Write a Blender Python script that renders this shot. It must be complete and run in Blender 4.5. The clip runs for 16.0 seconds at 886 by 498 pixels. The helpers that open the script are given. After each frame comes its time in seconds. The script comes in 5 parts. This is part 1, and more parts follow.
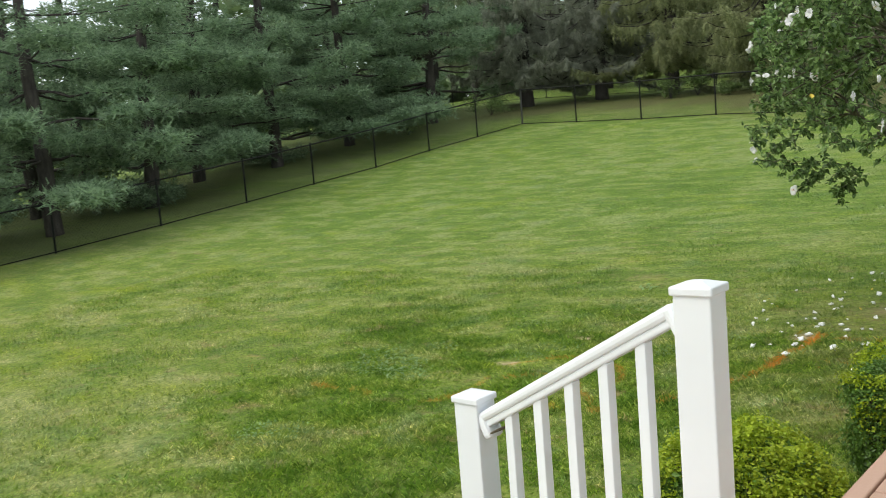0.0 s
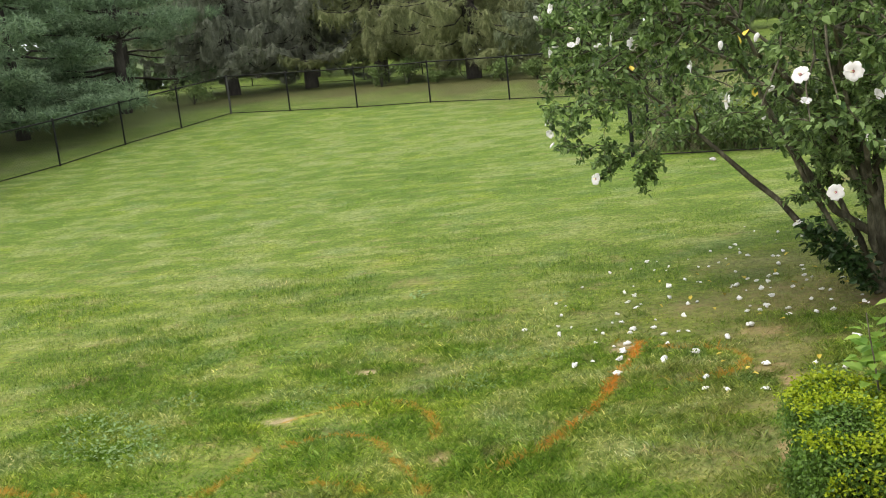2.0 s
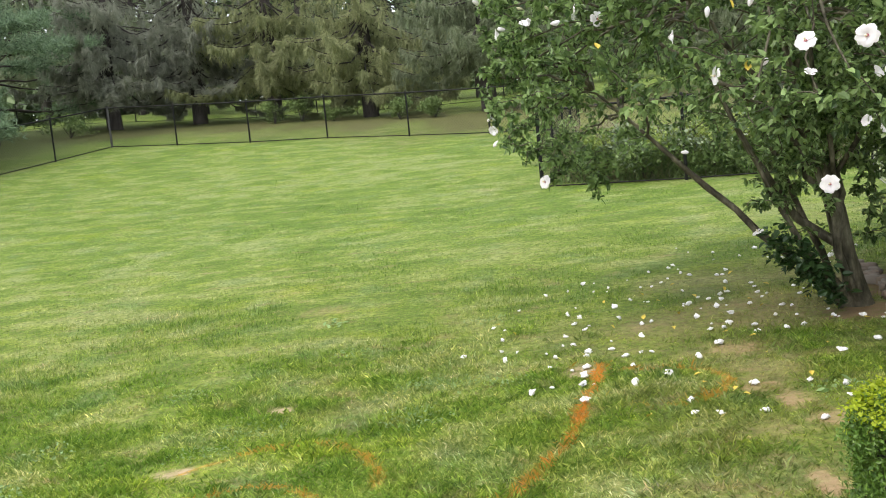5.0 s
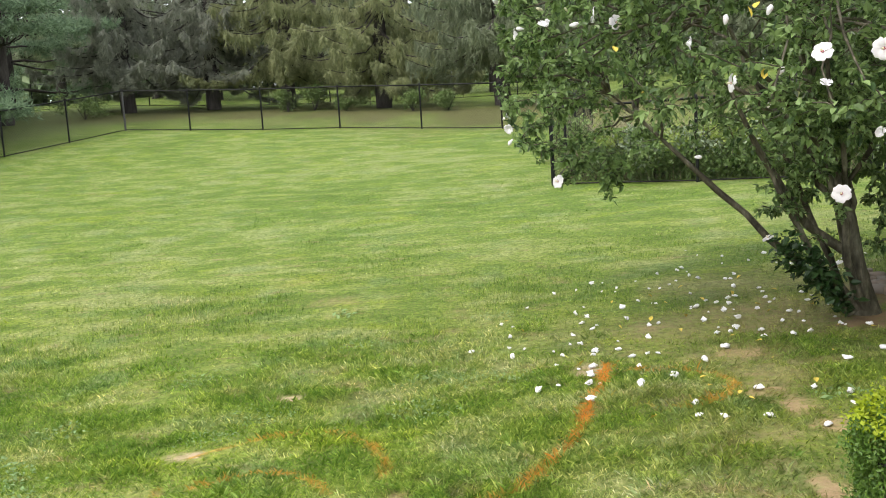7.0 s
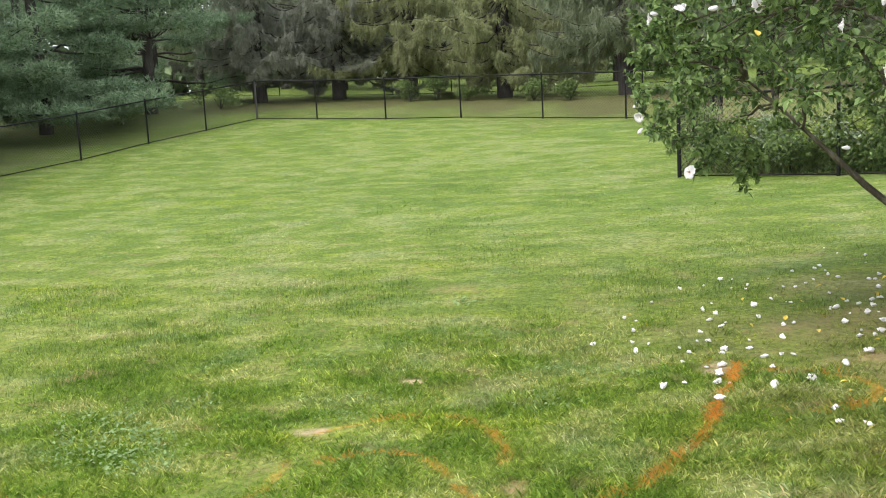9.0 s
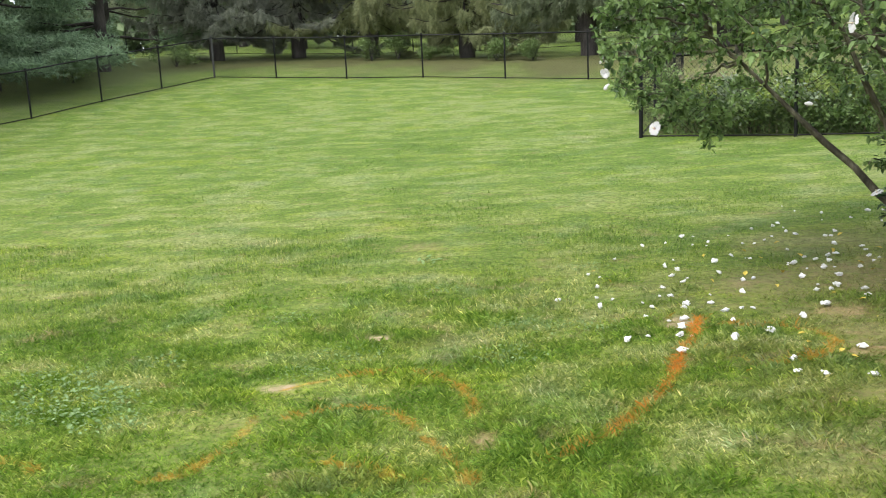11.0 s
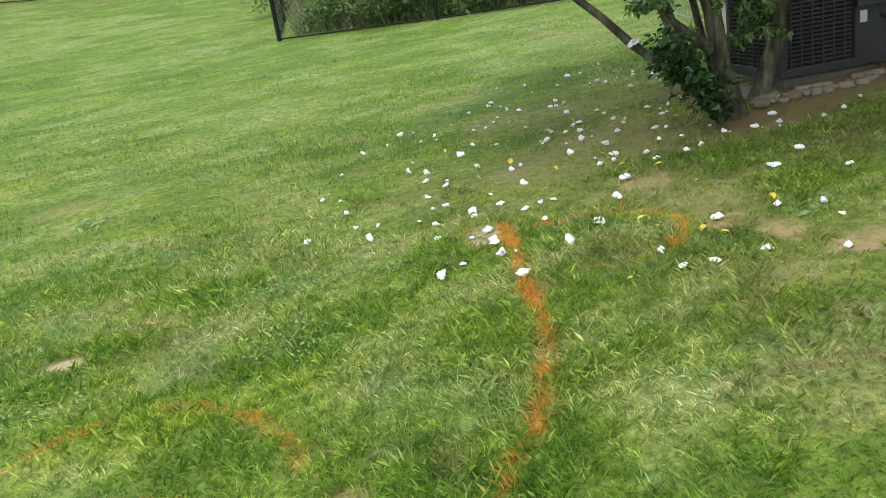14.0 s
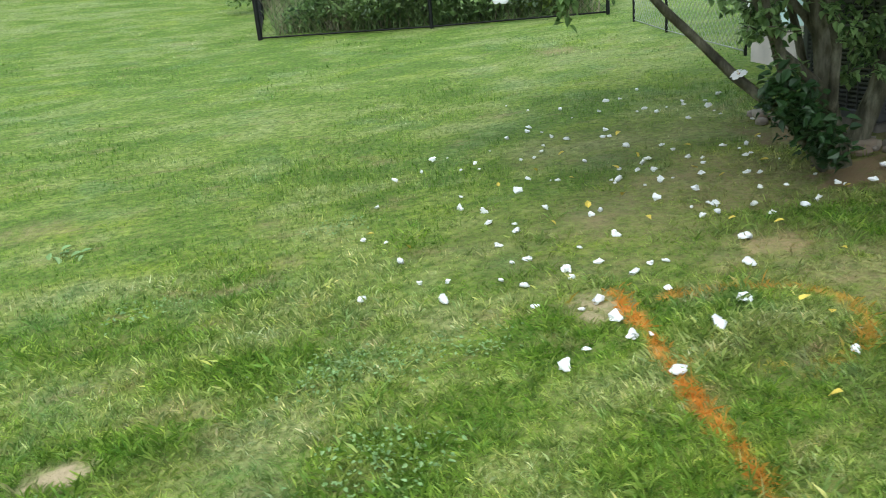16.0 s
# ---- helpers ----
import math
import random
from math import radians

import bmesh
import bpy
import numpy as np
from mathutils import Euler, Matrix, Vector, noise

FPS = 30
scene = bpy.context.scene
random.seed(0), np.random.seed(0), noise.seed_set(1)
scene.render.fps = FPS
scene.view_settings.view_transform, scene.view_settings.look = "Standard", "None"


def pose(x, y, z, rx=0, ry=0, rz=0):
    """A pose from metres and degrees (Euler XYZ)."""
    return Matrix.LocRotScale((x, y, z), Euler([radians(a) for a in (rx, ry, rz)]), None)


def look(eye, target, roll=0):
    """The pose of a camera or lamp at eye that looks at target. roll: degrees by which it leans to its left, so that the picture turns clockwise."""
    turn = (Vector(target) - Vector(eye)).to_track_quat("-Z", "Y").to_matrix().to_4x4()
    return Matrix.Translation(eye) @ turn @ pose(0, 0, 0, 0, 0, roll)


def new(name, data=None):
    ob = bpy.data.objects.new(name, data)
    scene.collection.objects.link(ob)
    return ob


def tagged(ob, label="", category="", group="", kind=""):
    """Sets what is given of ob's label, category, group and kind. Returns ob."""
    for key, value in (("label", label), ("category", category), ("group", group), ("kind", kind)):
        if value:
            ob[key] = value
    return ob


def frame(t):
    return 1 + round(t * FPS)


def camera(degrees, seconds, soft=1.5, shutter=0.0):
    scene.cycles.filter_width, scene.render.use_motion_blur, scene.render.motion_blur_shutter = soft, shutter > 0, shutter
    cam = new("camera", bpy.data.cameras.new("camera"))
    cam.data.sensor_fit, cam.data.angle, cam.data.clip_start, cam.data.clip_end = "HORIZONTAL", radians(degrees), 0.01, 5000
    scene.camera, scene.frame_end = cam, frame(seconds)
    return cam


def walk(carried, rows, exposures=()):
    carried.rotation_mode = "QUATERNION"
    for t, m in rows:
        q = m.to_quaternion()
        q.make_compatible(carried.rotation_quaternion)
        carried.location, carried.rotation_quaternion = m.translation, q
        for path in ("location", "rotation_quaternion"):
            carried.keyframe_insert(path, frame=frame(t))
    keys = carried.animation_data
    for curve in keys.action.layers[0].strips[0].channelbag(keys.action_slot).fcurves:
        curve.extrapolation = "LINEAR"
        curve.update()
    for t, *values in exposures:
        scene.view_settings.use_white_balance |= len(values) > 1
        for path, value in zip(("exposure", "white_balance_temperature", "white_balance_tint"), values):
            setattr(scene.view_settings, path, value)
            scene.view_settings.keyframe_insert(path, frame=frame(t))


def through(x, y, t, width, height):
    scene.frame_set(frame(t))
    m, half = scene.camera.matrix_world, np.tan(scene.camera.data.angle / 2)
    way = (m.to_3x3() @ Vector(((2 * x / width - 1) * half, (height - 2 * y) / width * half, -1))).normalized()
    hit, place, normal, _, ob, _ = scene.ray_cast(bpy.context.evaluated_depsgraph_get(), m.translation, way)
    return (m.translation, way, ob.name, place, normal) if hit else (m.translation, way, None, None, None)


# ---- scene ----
UNIT = 1.15  # metres to one unit of the plan below; the last lines scale what is built
cam = camera(58.5, 16.0, soft=0.95, shutter=0.2)
PATH = [
    (0, (2.187, -2.248, 1.43), (1.044, -0.618, 1.238), -4.7),
    (0.5, (1.794, -1.887, 1.438), (0.853, -0.136, 1.217), -6.7),
    (0.7, (1.675, -1.765, 1.47), (0.852, 0.044, 1.242), -6.9),
    (0.9, (1.554, -1.666, 1.463), (0.91, 0.212, 1.224), -7.8),
    (1, (1.504, -1.594, 1.464), (0.938, 0.307, 1.208), -7.7),
    (1.2, (1.441, -1.489, 1.482), (0.927, 0.425, 1.213), -8.0),
    (1.5, (1.323, -1.308, 1.486), (0.797, 0.602, 1.215), -8.1),
    (2, (1.191, -1.113, 1.475), (0.701, 0.805, 1.192), -6.1),
    (2.5, (1.066, -0.984, 1.333), (0.674, 0.968, 1.139), -4.4),
    (3, (0.989, -0.814, 1.337), (0.586, 1.131, 1.103), -4.7),
    (3.5, (0.928, -0.711, 1.318), (0.544, 1.236, 1.076), -4.7),
    (4, (0.868, -0.648, 1.174), (0.623, 1.332, 1.034), -5.2),
    (4.5, (0.791, -0.493, 1.183), (0.535, 1.482, 0.998), -5.7),
    (5, (0.772, -0.448, 1.196), (0.559, 1.531, 1.0), -5.5),
    (5.2, (0.761, -0.461, 1.192), (0.563, 1.52, 0.996), -5.4),
    (7.3, (0.751, -0.501, 1.22), (0.521, 1.474, 1.004), -3.4),
    (7.5, (0.736, -0.496, 1.218), (0.522, 1.48, 1.0), -3.2),
    (8, (0.704, -0.502, 1.202), (0.476, 1.473, 0.987), -2.7),
    (8.5, (0.707, -0.497, 1.204), (0.229, 1.433, 0.992), -2.9),
    (8.7, (0.713, -0.5, 1.209), (0.191, 1.419, 0.994), -3.0),
    (10.8, (0.656, -0.521, 1.189), (0.203, 1.408, 0.919), -2.8),
    (11, (0.677, -0.502, 1.174), (0.249, 1.425, 0.855), -2.8),
    (11.5, (0.718, -0.387, 1.165), (0.59, 1.581, 0.832), -2.1),
    (11.8, (0.766, -0.347, 1.146), (0.872, 1.62, 0.8), 1.2),
    (12, (0.696, -0.273, 1.138), (0.843, 1.685, 0.758), 5.7),
    (12.2, (0.6, -0.227, 1.145), (0.744, 1.715, 0.685), 8.7),
    (12.5, (0.439, 0.011, 1.009), (0.516, 1.954, 0.54), 6.3),
    (13, (0.32, 0.349, 0.983), (0.405, 2.282, 0.478), -3.1),
    (13.5, (0.196, 0.612, 1.007), (0.375, 2.535, 0.488), -4.5),
    (14, (0.07, 0.843, 1.006), (0.516, 2.697, 0.403), -9.1),
    (14.5, (0.019, 1.091, 0.993), (0.536, 2.914, 0.352), -7.3),
    (15, (0.037, 1.355, 1.021), (0.587, 3.165, 0.374), -3.9),
    (15.5, (-0.063, 1.527, 1.044), (0.529, 3.338, 0.436), -3.7),
    (16, (-0.245, 1.713, 1.067), (0.334, 3.53, 0.465), -5.3),
]
walk(cam, [(t, look(Vector(eye) * UNIT, Vector(goal) * UNIT, lean)) for t, eye, goal, lean in PATH], [(0, 0.0, 6850, 6), (1.0, -0.03, 7250, 5), (1.5, 0.06, 7450, 7), (2.0, 0.34, 7150, 11), (2.5, 0.46, 6850, 13), (3.5, 0.53, 6800, 14), (5, 0.59, 6780, 16), (8, 0.6, 6800, 17), (11, 0.58, 6600, 14), (13, 0.46, 6600, 9), (16, 0.4, 6050, 3)])

# ---- light ----
SUN_EL, SUN_AZ = radians(52), radians(222)
world = bpy.data.worlds.new("world")
scene.world = world
world.use_nodes = True
wn = world.node_tree
sky = wn.nodes.new("ShaderNodeTexSky")
sky.sky_type, sky.sun_disc = "NISHITA", False
sky.sun_elevation, sky.sun_rotation = SUN_EL, SUN_AZ
sky.air_density, sky.dust_density, sky.ozone_density = 1.0, 2.0, 1.0
cloud = wn.nodes.new("ShaderNodeMix")  # thin overcast over the clear sky
cloud.data_type = "RGBA"
cloud.inputs[0].default_value, cloud.inputs[7].default_value = 0.7, (8.0, 8.4, 9.0, 1)
wn.links.new(sky.outputs[0], cloud.inputs[6])
wn.links.new(cloud.outputs[2], wn.nodes["Background"].inputs[0])
wn.nodes["Background"].inputs[1].default_value = 0.19
sun = new("sun", bpy.data.lights.new("sun", "SUN"))
sun.data.energy, sun.data.angle, sun.data.color = 1.6, radians(25), (1.0, 0.97, 0.93)
sun.matrix_world = look((0, 0, 20), (-math.sin(SUN_AZ) * math.cos(SUN_EL), -math.cos(SUN_AZ) * math.cos(SUN_EL), 20 - math.sin(SUN_EL)))
scene.view_settings.exposure = 0.0

rng = np.random.default_rng(7)
E1 = Vector((0.155, 0.988, 0.0))   # along the house
E2 = Vector((0.988, -0.155, 0.0))  # away from the lawn, towards the house


# ---- ground shape ----
def ground_z(x, y):
    """Height of the lawn: it dips to the house and climbs to the back fence."""
    x, y = np.asarray(x, float), np.asarray(y, float)
    a, b = np.clip(x, -20, 9) / 10, (np.clip(y, -4, 27) - 5) / 10
    z = -0.0069 + 0.3499 * a + 0.4974 * b + 0.2043 * a * a - 0.3691 * a * b + 0.3733 * b * b + 0.08 * a * b * b + 0.0031 * b ** 3
    z = z + 0.125 * np.clip(y - 27, 0, 43) + 0.03 * np.clip(y - 70, 0, 60)
    return z


def gz(x, y):
    return float(ground_z(x, y))


# ---- mesh helpers ----
def mesh_np(name, verts, faces, smooth=False):
    """A mesh from vertex and face arrays; faces may be a list of arrays of equal face sizes."""
    me = bpy.data.meshes.new(name)
    verts = np.asarray(verts, np.float32)
    groups = faces if isinstance(faces, list) else [faces]
    groups = [np.asarray(g, np.int32) for g in groups if len(g)]
    loops = np.concatenate([g.ravel() for g in groups])
    counts = np.concatenate([np.full(len(g), g.shape[1], np.int32) for g in groups])
    me.vertices.add(len(verts))
    me.vertices.foreach_set("co", verts.ravel())
    me.loops.add(len(loops))
    me.loops.foreach_set("vertex_index", loops)
    me.polygons.add(len(counts))
    starts = np.concatenate([[0], np.cumsum(counts)[:-1]]).astype(np.int32)
    me.polygons.foreach_set("loop_start", starts)
    me.update(calc_edges=True)
    me.polygons.foreach_set("use_smooth", np.full(len(counts), smooth))
    return me


def tint(me, colours, name="tint"):
    """Point colours of a mesh: marks on the lawn, tones of leaves."""
    layer = me.color_attributes.new(name, "FLOAT_COLOR", "POINT")
    rgba = np.ones((len(me.vertices), 4), np.float32)
    rgba[:, :3] = colours
    layer.data.foreach_set("color", rgba.ravel())


def part(name, data, material, parent=None, label="", kind="", m=None):
    """Links a bmesh or mesh as one mesh object, under a thing or a part."""
    if isinstance(data, bmesh.types.BMesh):
        me = bpy.data.meshes.new(name)
        data.to_mesh(me)
        data.free()
    else:
        me = data
    if material and not me.materials:
        me.materials.append(material)
    ob = new(name, me)
    if parent:
        ob.parent = parent
    if m is not None:
        ob.matrix_basis = m
    return tagged(ob, label, kind=kind)


def thing(name, label, category, group="", kind="", at=None):
    ob = new(name)
    ob.empty_display_size = 0.1
    if at is not None:
        ob.matrix_basis = at
    return tagged(ob, label, category, group, kind)


def rots(n, tilt_lo, tilt_hi):
    """Random turns: any heading, leaning from upright by an angle within the limits (degrees)."""
    h = rng.uniform(0, 2 * np.pi, n)
    t = np.radians(rng.uniform(tilt_lo, tilt_hi, n))
    s = rng.uniform(0, 2 * np.pi, n)
    z = np.stack([np.sin(t) * np.cos(h), np.sin(t) * np.sin(h), np.cos(t)], -1)
    return frames(z, s)


def frames(z, spin=None):
    """Turn matrices whose third column is z."""
    z = z / np.linalg.norm(z, axis=1, keepdims=True)
    ref = np.where(np.abs(z[:, 2:3]) < 0.9, np.array([[0, 0, 1.0]]), np.array([[1.0, 0, 0]]))
    x = np.cross(ref, z)
    x /= np.linalg.norm(x, axis=1, keepdims=True)
    y = np.cross(z, x)
    if spin is not None:
        c, s = np.cos(spin)[:, None], np.sin(spin)[:, None]
        x, y = x * c + y * s, y * c - x * s
    return np.stack([x, y, z], -1)


def scatter(tv, tf, turns, offs, scale=1.0):
    """Copies of one small form, joined: vertex and face arrays."""
    n, k = len(offs), len(tv)
    scale = np.broadcast_to(np.asarray(scale, float), (n,)) if np.ndim(scale) < 2 else scale
    local = np.asarray(tv)[None] * (scale[:, None, None] if scale.ndim == 1 else scale[:, None, :])
    v = np.einsum("nij,nkj->nki", turns, local) + np.asarray(offs)[:, None]
    f = np.asarray(tf)[None] + (np.arange(n) * k)[:, None, None]
    return v.reshape(-1, 3), f.reshape(-1, np.asarray(tf).shape[1])


def join(parts):
    """Joins (verts, faces) pairs of equal face size."""
    vs, fs, o = [], [], 0
    for v, f in parts:
        vs.append(v)
        fs.append(f + o)
        o += len(v)
    return np.concatenate(vs), np.concatenate(fs)


def tube(points, radii, sides=8):
    """A tapered tube through points: verts and quads, closed at the tip by its narrowness."""
    p = np.asarray(points, float)
    r = np.broadcast_to(np.asarray(radii, float), (len(p),))
    d = np.gradient(p, axis=0)
    fr = frames(d)
    a = np.arange(sides) * 2 * np.pi / sides
    ring = np.stack([np.cos(a), np.sin(a), np.zeros(sides)], -1)
    v = np.einsum("nij,kj->nki", fr, ring) * r[:, None, None] + p[:, None]
    # keep the rings from twisting
    for i in range(1, len(p)):
        best = min(range(sides), key=lambda s: np.sum((np.roll(v[i], s, 0) - v[i - 1] - (p[i] - p[i - 1])) ** 2))
        v[i] = np.roll(v[i], best, 0)
    i, j = np.meshgrid(np.arange(len(p) - 1), np.arange(sides), indexing="ij")
    j2 = (j + 1) % sides
    f = np.stack([i * sides + j, i * sides + j2, (i + 1) * sides + j2, (i + 1) * sides + j], -1).reshape(-1, 4)
    return v.reshape(-1, 3), f


def bend(a, b, sag, n=8, wob=0.0):
    """A curved line from a to b that sags (negative: arches) by that much."""
    a, b = np.asarray(a, float), np.asarray(b, float)
    t = np.linspace(0, 1, n)[:, None]
    p = a + (b - a) * t
    p[:, 2:3] -= sag * 4 * t * (1 - t)
    if wob:
        p[1:-1] += rng.normal(0, wob, (n - 2, 3))
    return p


def box(bm, sx, sy, sz, m=Matrix(), bevel=0.0):
    """A box of that size centred on m, added to bm."""
    tmp = bmesh.new()
    bmesh.ops.create_cube(tmp, size=1, matrix=Matrix.Diagonal((sx, sy, sz, 1)))
    if bevel:
        bmesh.ops.bevel(tmp, geom=tmp.edges[:], offset=bevel, segments=2, affect="EDGES", profile=0.5)
    bmesh.ops.transform(tmp, matrix=m, verts=tmp.verts)
    me = bpy.data.meshes.new("tmp")
    tmp.to_mesh(me)
    tmp.free()
    bm.from_mesh(me)
    bpy.data.meshes.remove(me)
    return bm


def boxed(sx, sy, sz, m=Matrix(), bevel=0.0):
    return box(bmesh.new(), sx, sy, sz, m, bevel)


def local(u, v, z, turn=0.0):
    """A pose in the house's own axes: u away from the lawn, v along the house."""
    p = Vector((1.855, 0.6, 0)) + E2 * u + E1 * v
    return Matrix.Translation((p.x, p.y, z)) @ Matrix.Rotation(-0.1556 + radians(turn), 4, "Z")


# ---- materials ----
class Nodes:
    """A node material in the making."""

    def __init__(self, name, rough=0.6, metal=0.0, spec=0.5):
        self.mat = bpy.data.materials.new(name)
        self.mat.use_nodes = True
        self.t = self.mat.node_tree
        self.bsdf = self.t.nodes["Principled BSDF"]
        self.bsdf.inputs["Roughness"].default_value = rough
        self.bsdf.inputs["Metallic"].default_value = metal
        self.bsdf.inputs["Specular IOR Level"].default_value = spec
        self.pos = self.t.nodes.new("ShaderNodeNewGeometry").outputs["Position"]

    def link(self, a, b):
        self.t.links.new(a, b)

    def noise(self, scale, detail=3.0, rough=0.55, stretch=None, turn=0.0, where=None):
        n = self.t.nodes.new("ShaderNodeTexNoise")
        n.inputs["Scale"].default_value, n.inputs["Detail"].default_value, n.inputs["Roughness"].default_value = scale / UNIT, detail, rough
        src = where or self.pos
        if stretch or turn:
            mp = self.t.nodes.new("ShaderNodeMapping")
            mp.inputs["Scale"].default_value = stretch or (1, 1, 1)
            mp.inputs["Rotation"].default_value = (0, 0, turn)
            self.link(src, mp.inputs["Vector"])
            src = mp.outputs[0]
        self.link(src, n.inputs["Vector"])
        return n.outputs["Fac"]

    def ramp(self, fac, stops):
        r = self.t.nodes.new("ShaderNodeValToRGB")
        while len(r.color_ramp.elements) < len(stops):
            r.color_ramp.elements.new(0.5)
        for e, (p, c) in zip(r.color_ramp.elements, stops):
            e.position, e.color = p, (*c, 1) if len(c) == 3 else c
        self.link(fac, r.inputs[0])
        return r.outputs[0]

    def mix(self, fac, a, b, mode="MIX"):
        n = self.t.nodes.new("ShaderNodeMix")
        n.data_type, n.blend_type = "RGBA", mode
        for sock, val in ((n.inputs[0], fac), (n.inputs[6], a), (n.inputs[7], b)):
            if isinstance(val, (int, float)):
                sock.default_value = val
            elif isinstance(val, tuple):
                sock.default_value = (*val, 1)
            else:
                self.link(val, sock)
        return n.outputs[2]

    def maths(self, op, a, b=0.0):
        n = self.t.nodes.new("ShaderNodeMath")
        n.operation = op
        for sock, val in ((n.inputs[0], a), (n.inputs[1], b)):
            if isinstance(val, (int, float)):
                sock.default_value = val
            else:
                self.link(val, sock)
        return n.outputs[0]

    def attr(self, name):
        n = self.t.nodes.new("ShaderNodeVertexColor")
        n.layer_name = name
        return n.outputs[0]

    def island(self):
        return self.t.nodes.new("ShaderNodeNewGeometry").outputs["Random Per Island"]

    def object_random(self):
        return self.t.nodes.new("ShaderNodeObjectInfo").outputs["Random"]

    def colour(self, c):
        if isinstance(c, tuple):
            self.bsdf.inputs["Base Color"].default_value = (*c, 1)
        else:
            self.link(c, self.bsdf.inputs["Base Color"])
        return self

    def bump(self, height, strength=0.3, distance=0.01):
        b = self.t.nodes.new("ShaderNodeBump")
        b.inputs["Strength"].default_value, b.inputs["Distance"].default_value = strength, distance
        self.link(height, b.inputs["Height"])
        self.link(b.outputs[0], self.bsdf.inputs["Normal"])
        return self

    def leafy(self, amount=0.3):
        """Thin leaves let some light through."""
        tr = self.t.nodes.new("ShaderNodeBsdfTranslucent")
        mx = self.t.nodes.new("ShaderNodeMixShader")
        mx.inputs[0].default_value = amount
        src = self.bsdf.inputs["Base Color"]
        if src.links:
            self.link(src.links[0].from_socket, tr.inputs[0])
        else:
            tr.inputs[0].default_value = src.default_value
        self.link(self.bsdf.outputs[0], mx.inputs[1])
        self.link(tr.outputs[0], mx.inputs[2])
        self.link(mx.outputs[0], self.t.nodes["Material Output"].inputs["Surface"])
        return self


def plain(name, c, rough=0.6, metal=0.0, vary=0.15, scale=6.0, bump=0.0):
    n = Nodes(name, rough, metal)
    a = tuple(max(0.0, v * (1 - vary)) for v in c)
    b = tuple(min(1.0, v * (1 + vary)) for v in c)
    n.colour(n.ramp(n.noise(scale, 5), [(0.3, a), (0.7, b)]))
    if bump:
        n.bump(n.noise(scale * 12, 4), bump, 0.004)
    return n.mat


def leaf_material(name, lo, hi, through=0.3, rough=0.5, scale=1.2, clumping=0.45):
    """Leaves that differ one by one and from clump to clump."""
    n = Nodes(name, rough, 0, 0.35)
    lo, hi = (tuple(0.84 * v for v in q) for q in (lo, hi))
    one = n.ramp(n.island(), [(0.0, lo), (1.0, hi)])
    mid = tuple((p + q) / 2 for p, q in zip(lo, hi))
    clump = n.ramp(n.noise(scale, 2), [(0.35, tuple(v * 0.75 for v in mid)), (0.65, tuple(v * 1.3 for v in mid))])
    return n.colour(n.mix(clumping, one, clump)).leafy(through).mat


def lawn_colour(n):
    """Mown turf: soft patches and mowing rows, lime and cool clover-tinged areas, dry spots, tufts."""
    turn = 0.1556
    patch = n.noise(2.0, 4, 0.58, (0.75, 1.1, 1), turn)
    rows = n.noise(1.0, 3, 0.5, (1.0, 2.6, 1), turn)
    broad = n.noise(0.35, 3, 0.5)
    f = n.maths("ADD", n.maths("MULTIPLY", patch, 0.46), n.maths("MULTIPLY", rows, 0.3))
    f = n.maths("ADD", f, n.maths("MULTIPLY", broad, 0.24))
    c = n.ramp(f, [(0.38, (0.135, 0.27, 0.024)), (0.45, (0.178, 0.325, 0.036)), (0.5, (0.24, 0.385, 0.05)), (0.545, (0.33, 0.45, 0.1)), (0.61, (0.39, 0.49, 0.155))])
    lime = n.ramp(n.noise(0.9, 4, 0.6, (0.7, 1.4, 1), turn + 0.2), [(0.56, (0, 0, 0)), (0.7, (0.6, 0.6, 0.6))])
    c = n.mix(lime, c, (0.33, 0.47, 0.022))
    cool = n.ramp(n.noise(1.9, 5, 0.65), [(0.53, (0, 0, 0)), (0.66, (0.5, 0.5, 0.5))])
    c = n.mix(cool, c, (0.24, 0.385, 0.135))
    fine = n.ramp(n.noise(7.0, 5, 0.7), [(0.32, (0.72, 0.8, 0.68)), (0.5, (0.98, 1.0, 0.98)), (0.68, (1.28, 1.18, 1.35))])
    c = n.mix(1.0, c, fine, "MULTIPLY")
    tuft = n.ramp(n.noise(21.0, 4, 0.72), [(0.34, (0.55, 0.65, 0.52)), (0.5, (0.98, 1.0, 0.98)), (0.66, (1.45, 1.35, 1.55))])
    c = n.mix(1.0, c, tuft, "MULTIPLY")
    dry = n.ramp(n.noise(3.6, 6, 0.7, (0.7, 1.3, 1), turn + 0.4), [(0.56, (0, 0, 0)), (0.7, (0.62, 0.62, 0.62))])
    c = n.mix(dry, c, (0.44, 0.37, 0.18))
    return n.mix(1.0, c, (0.93, 0.865, 0.92), "MULTIPLY")


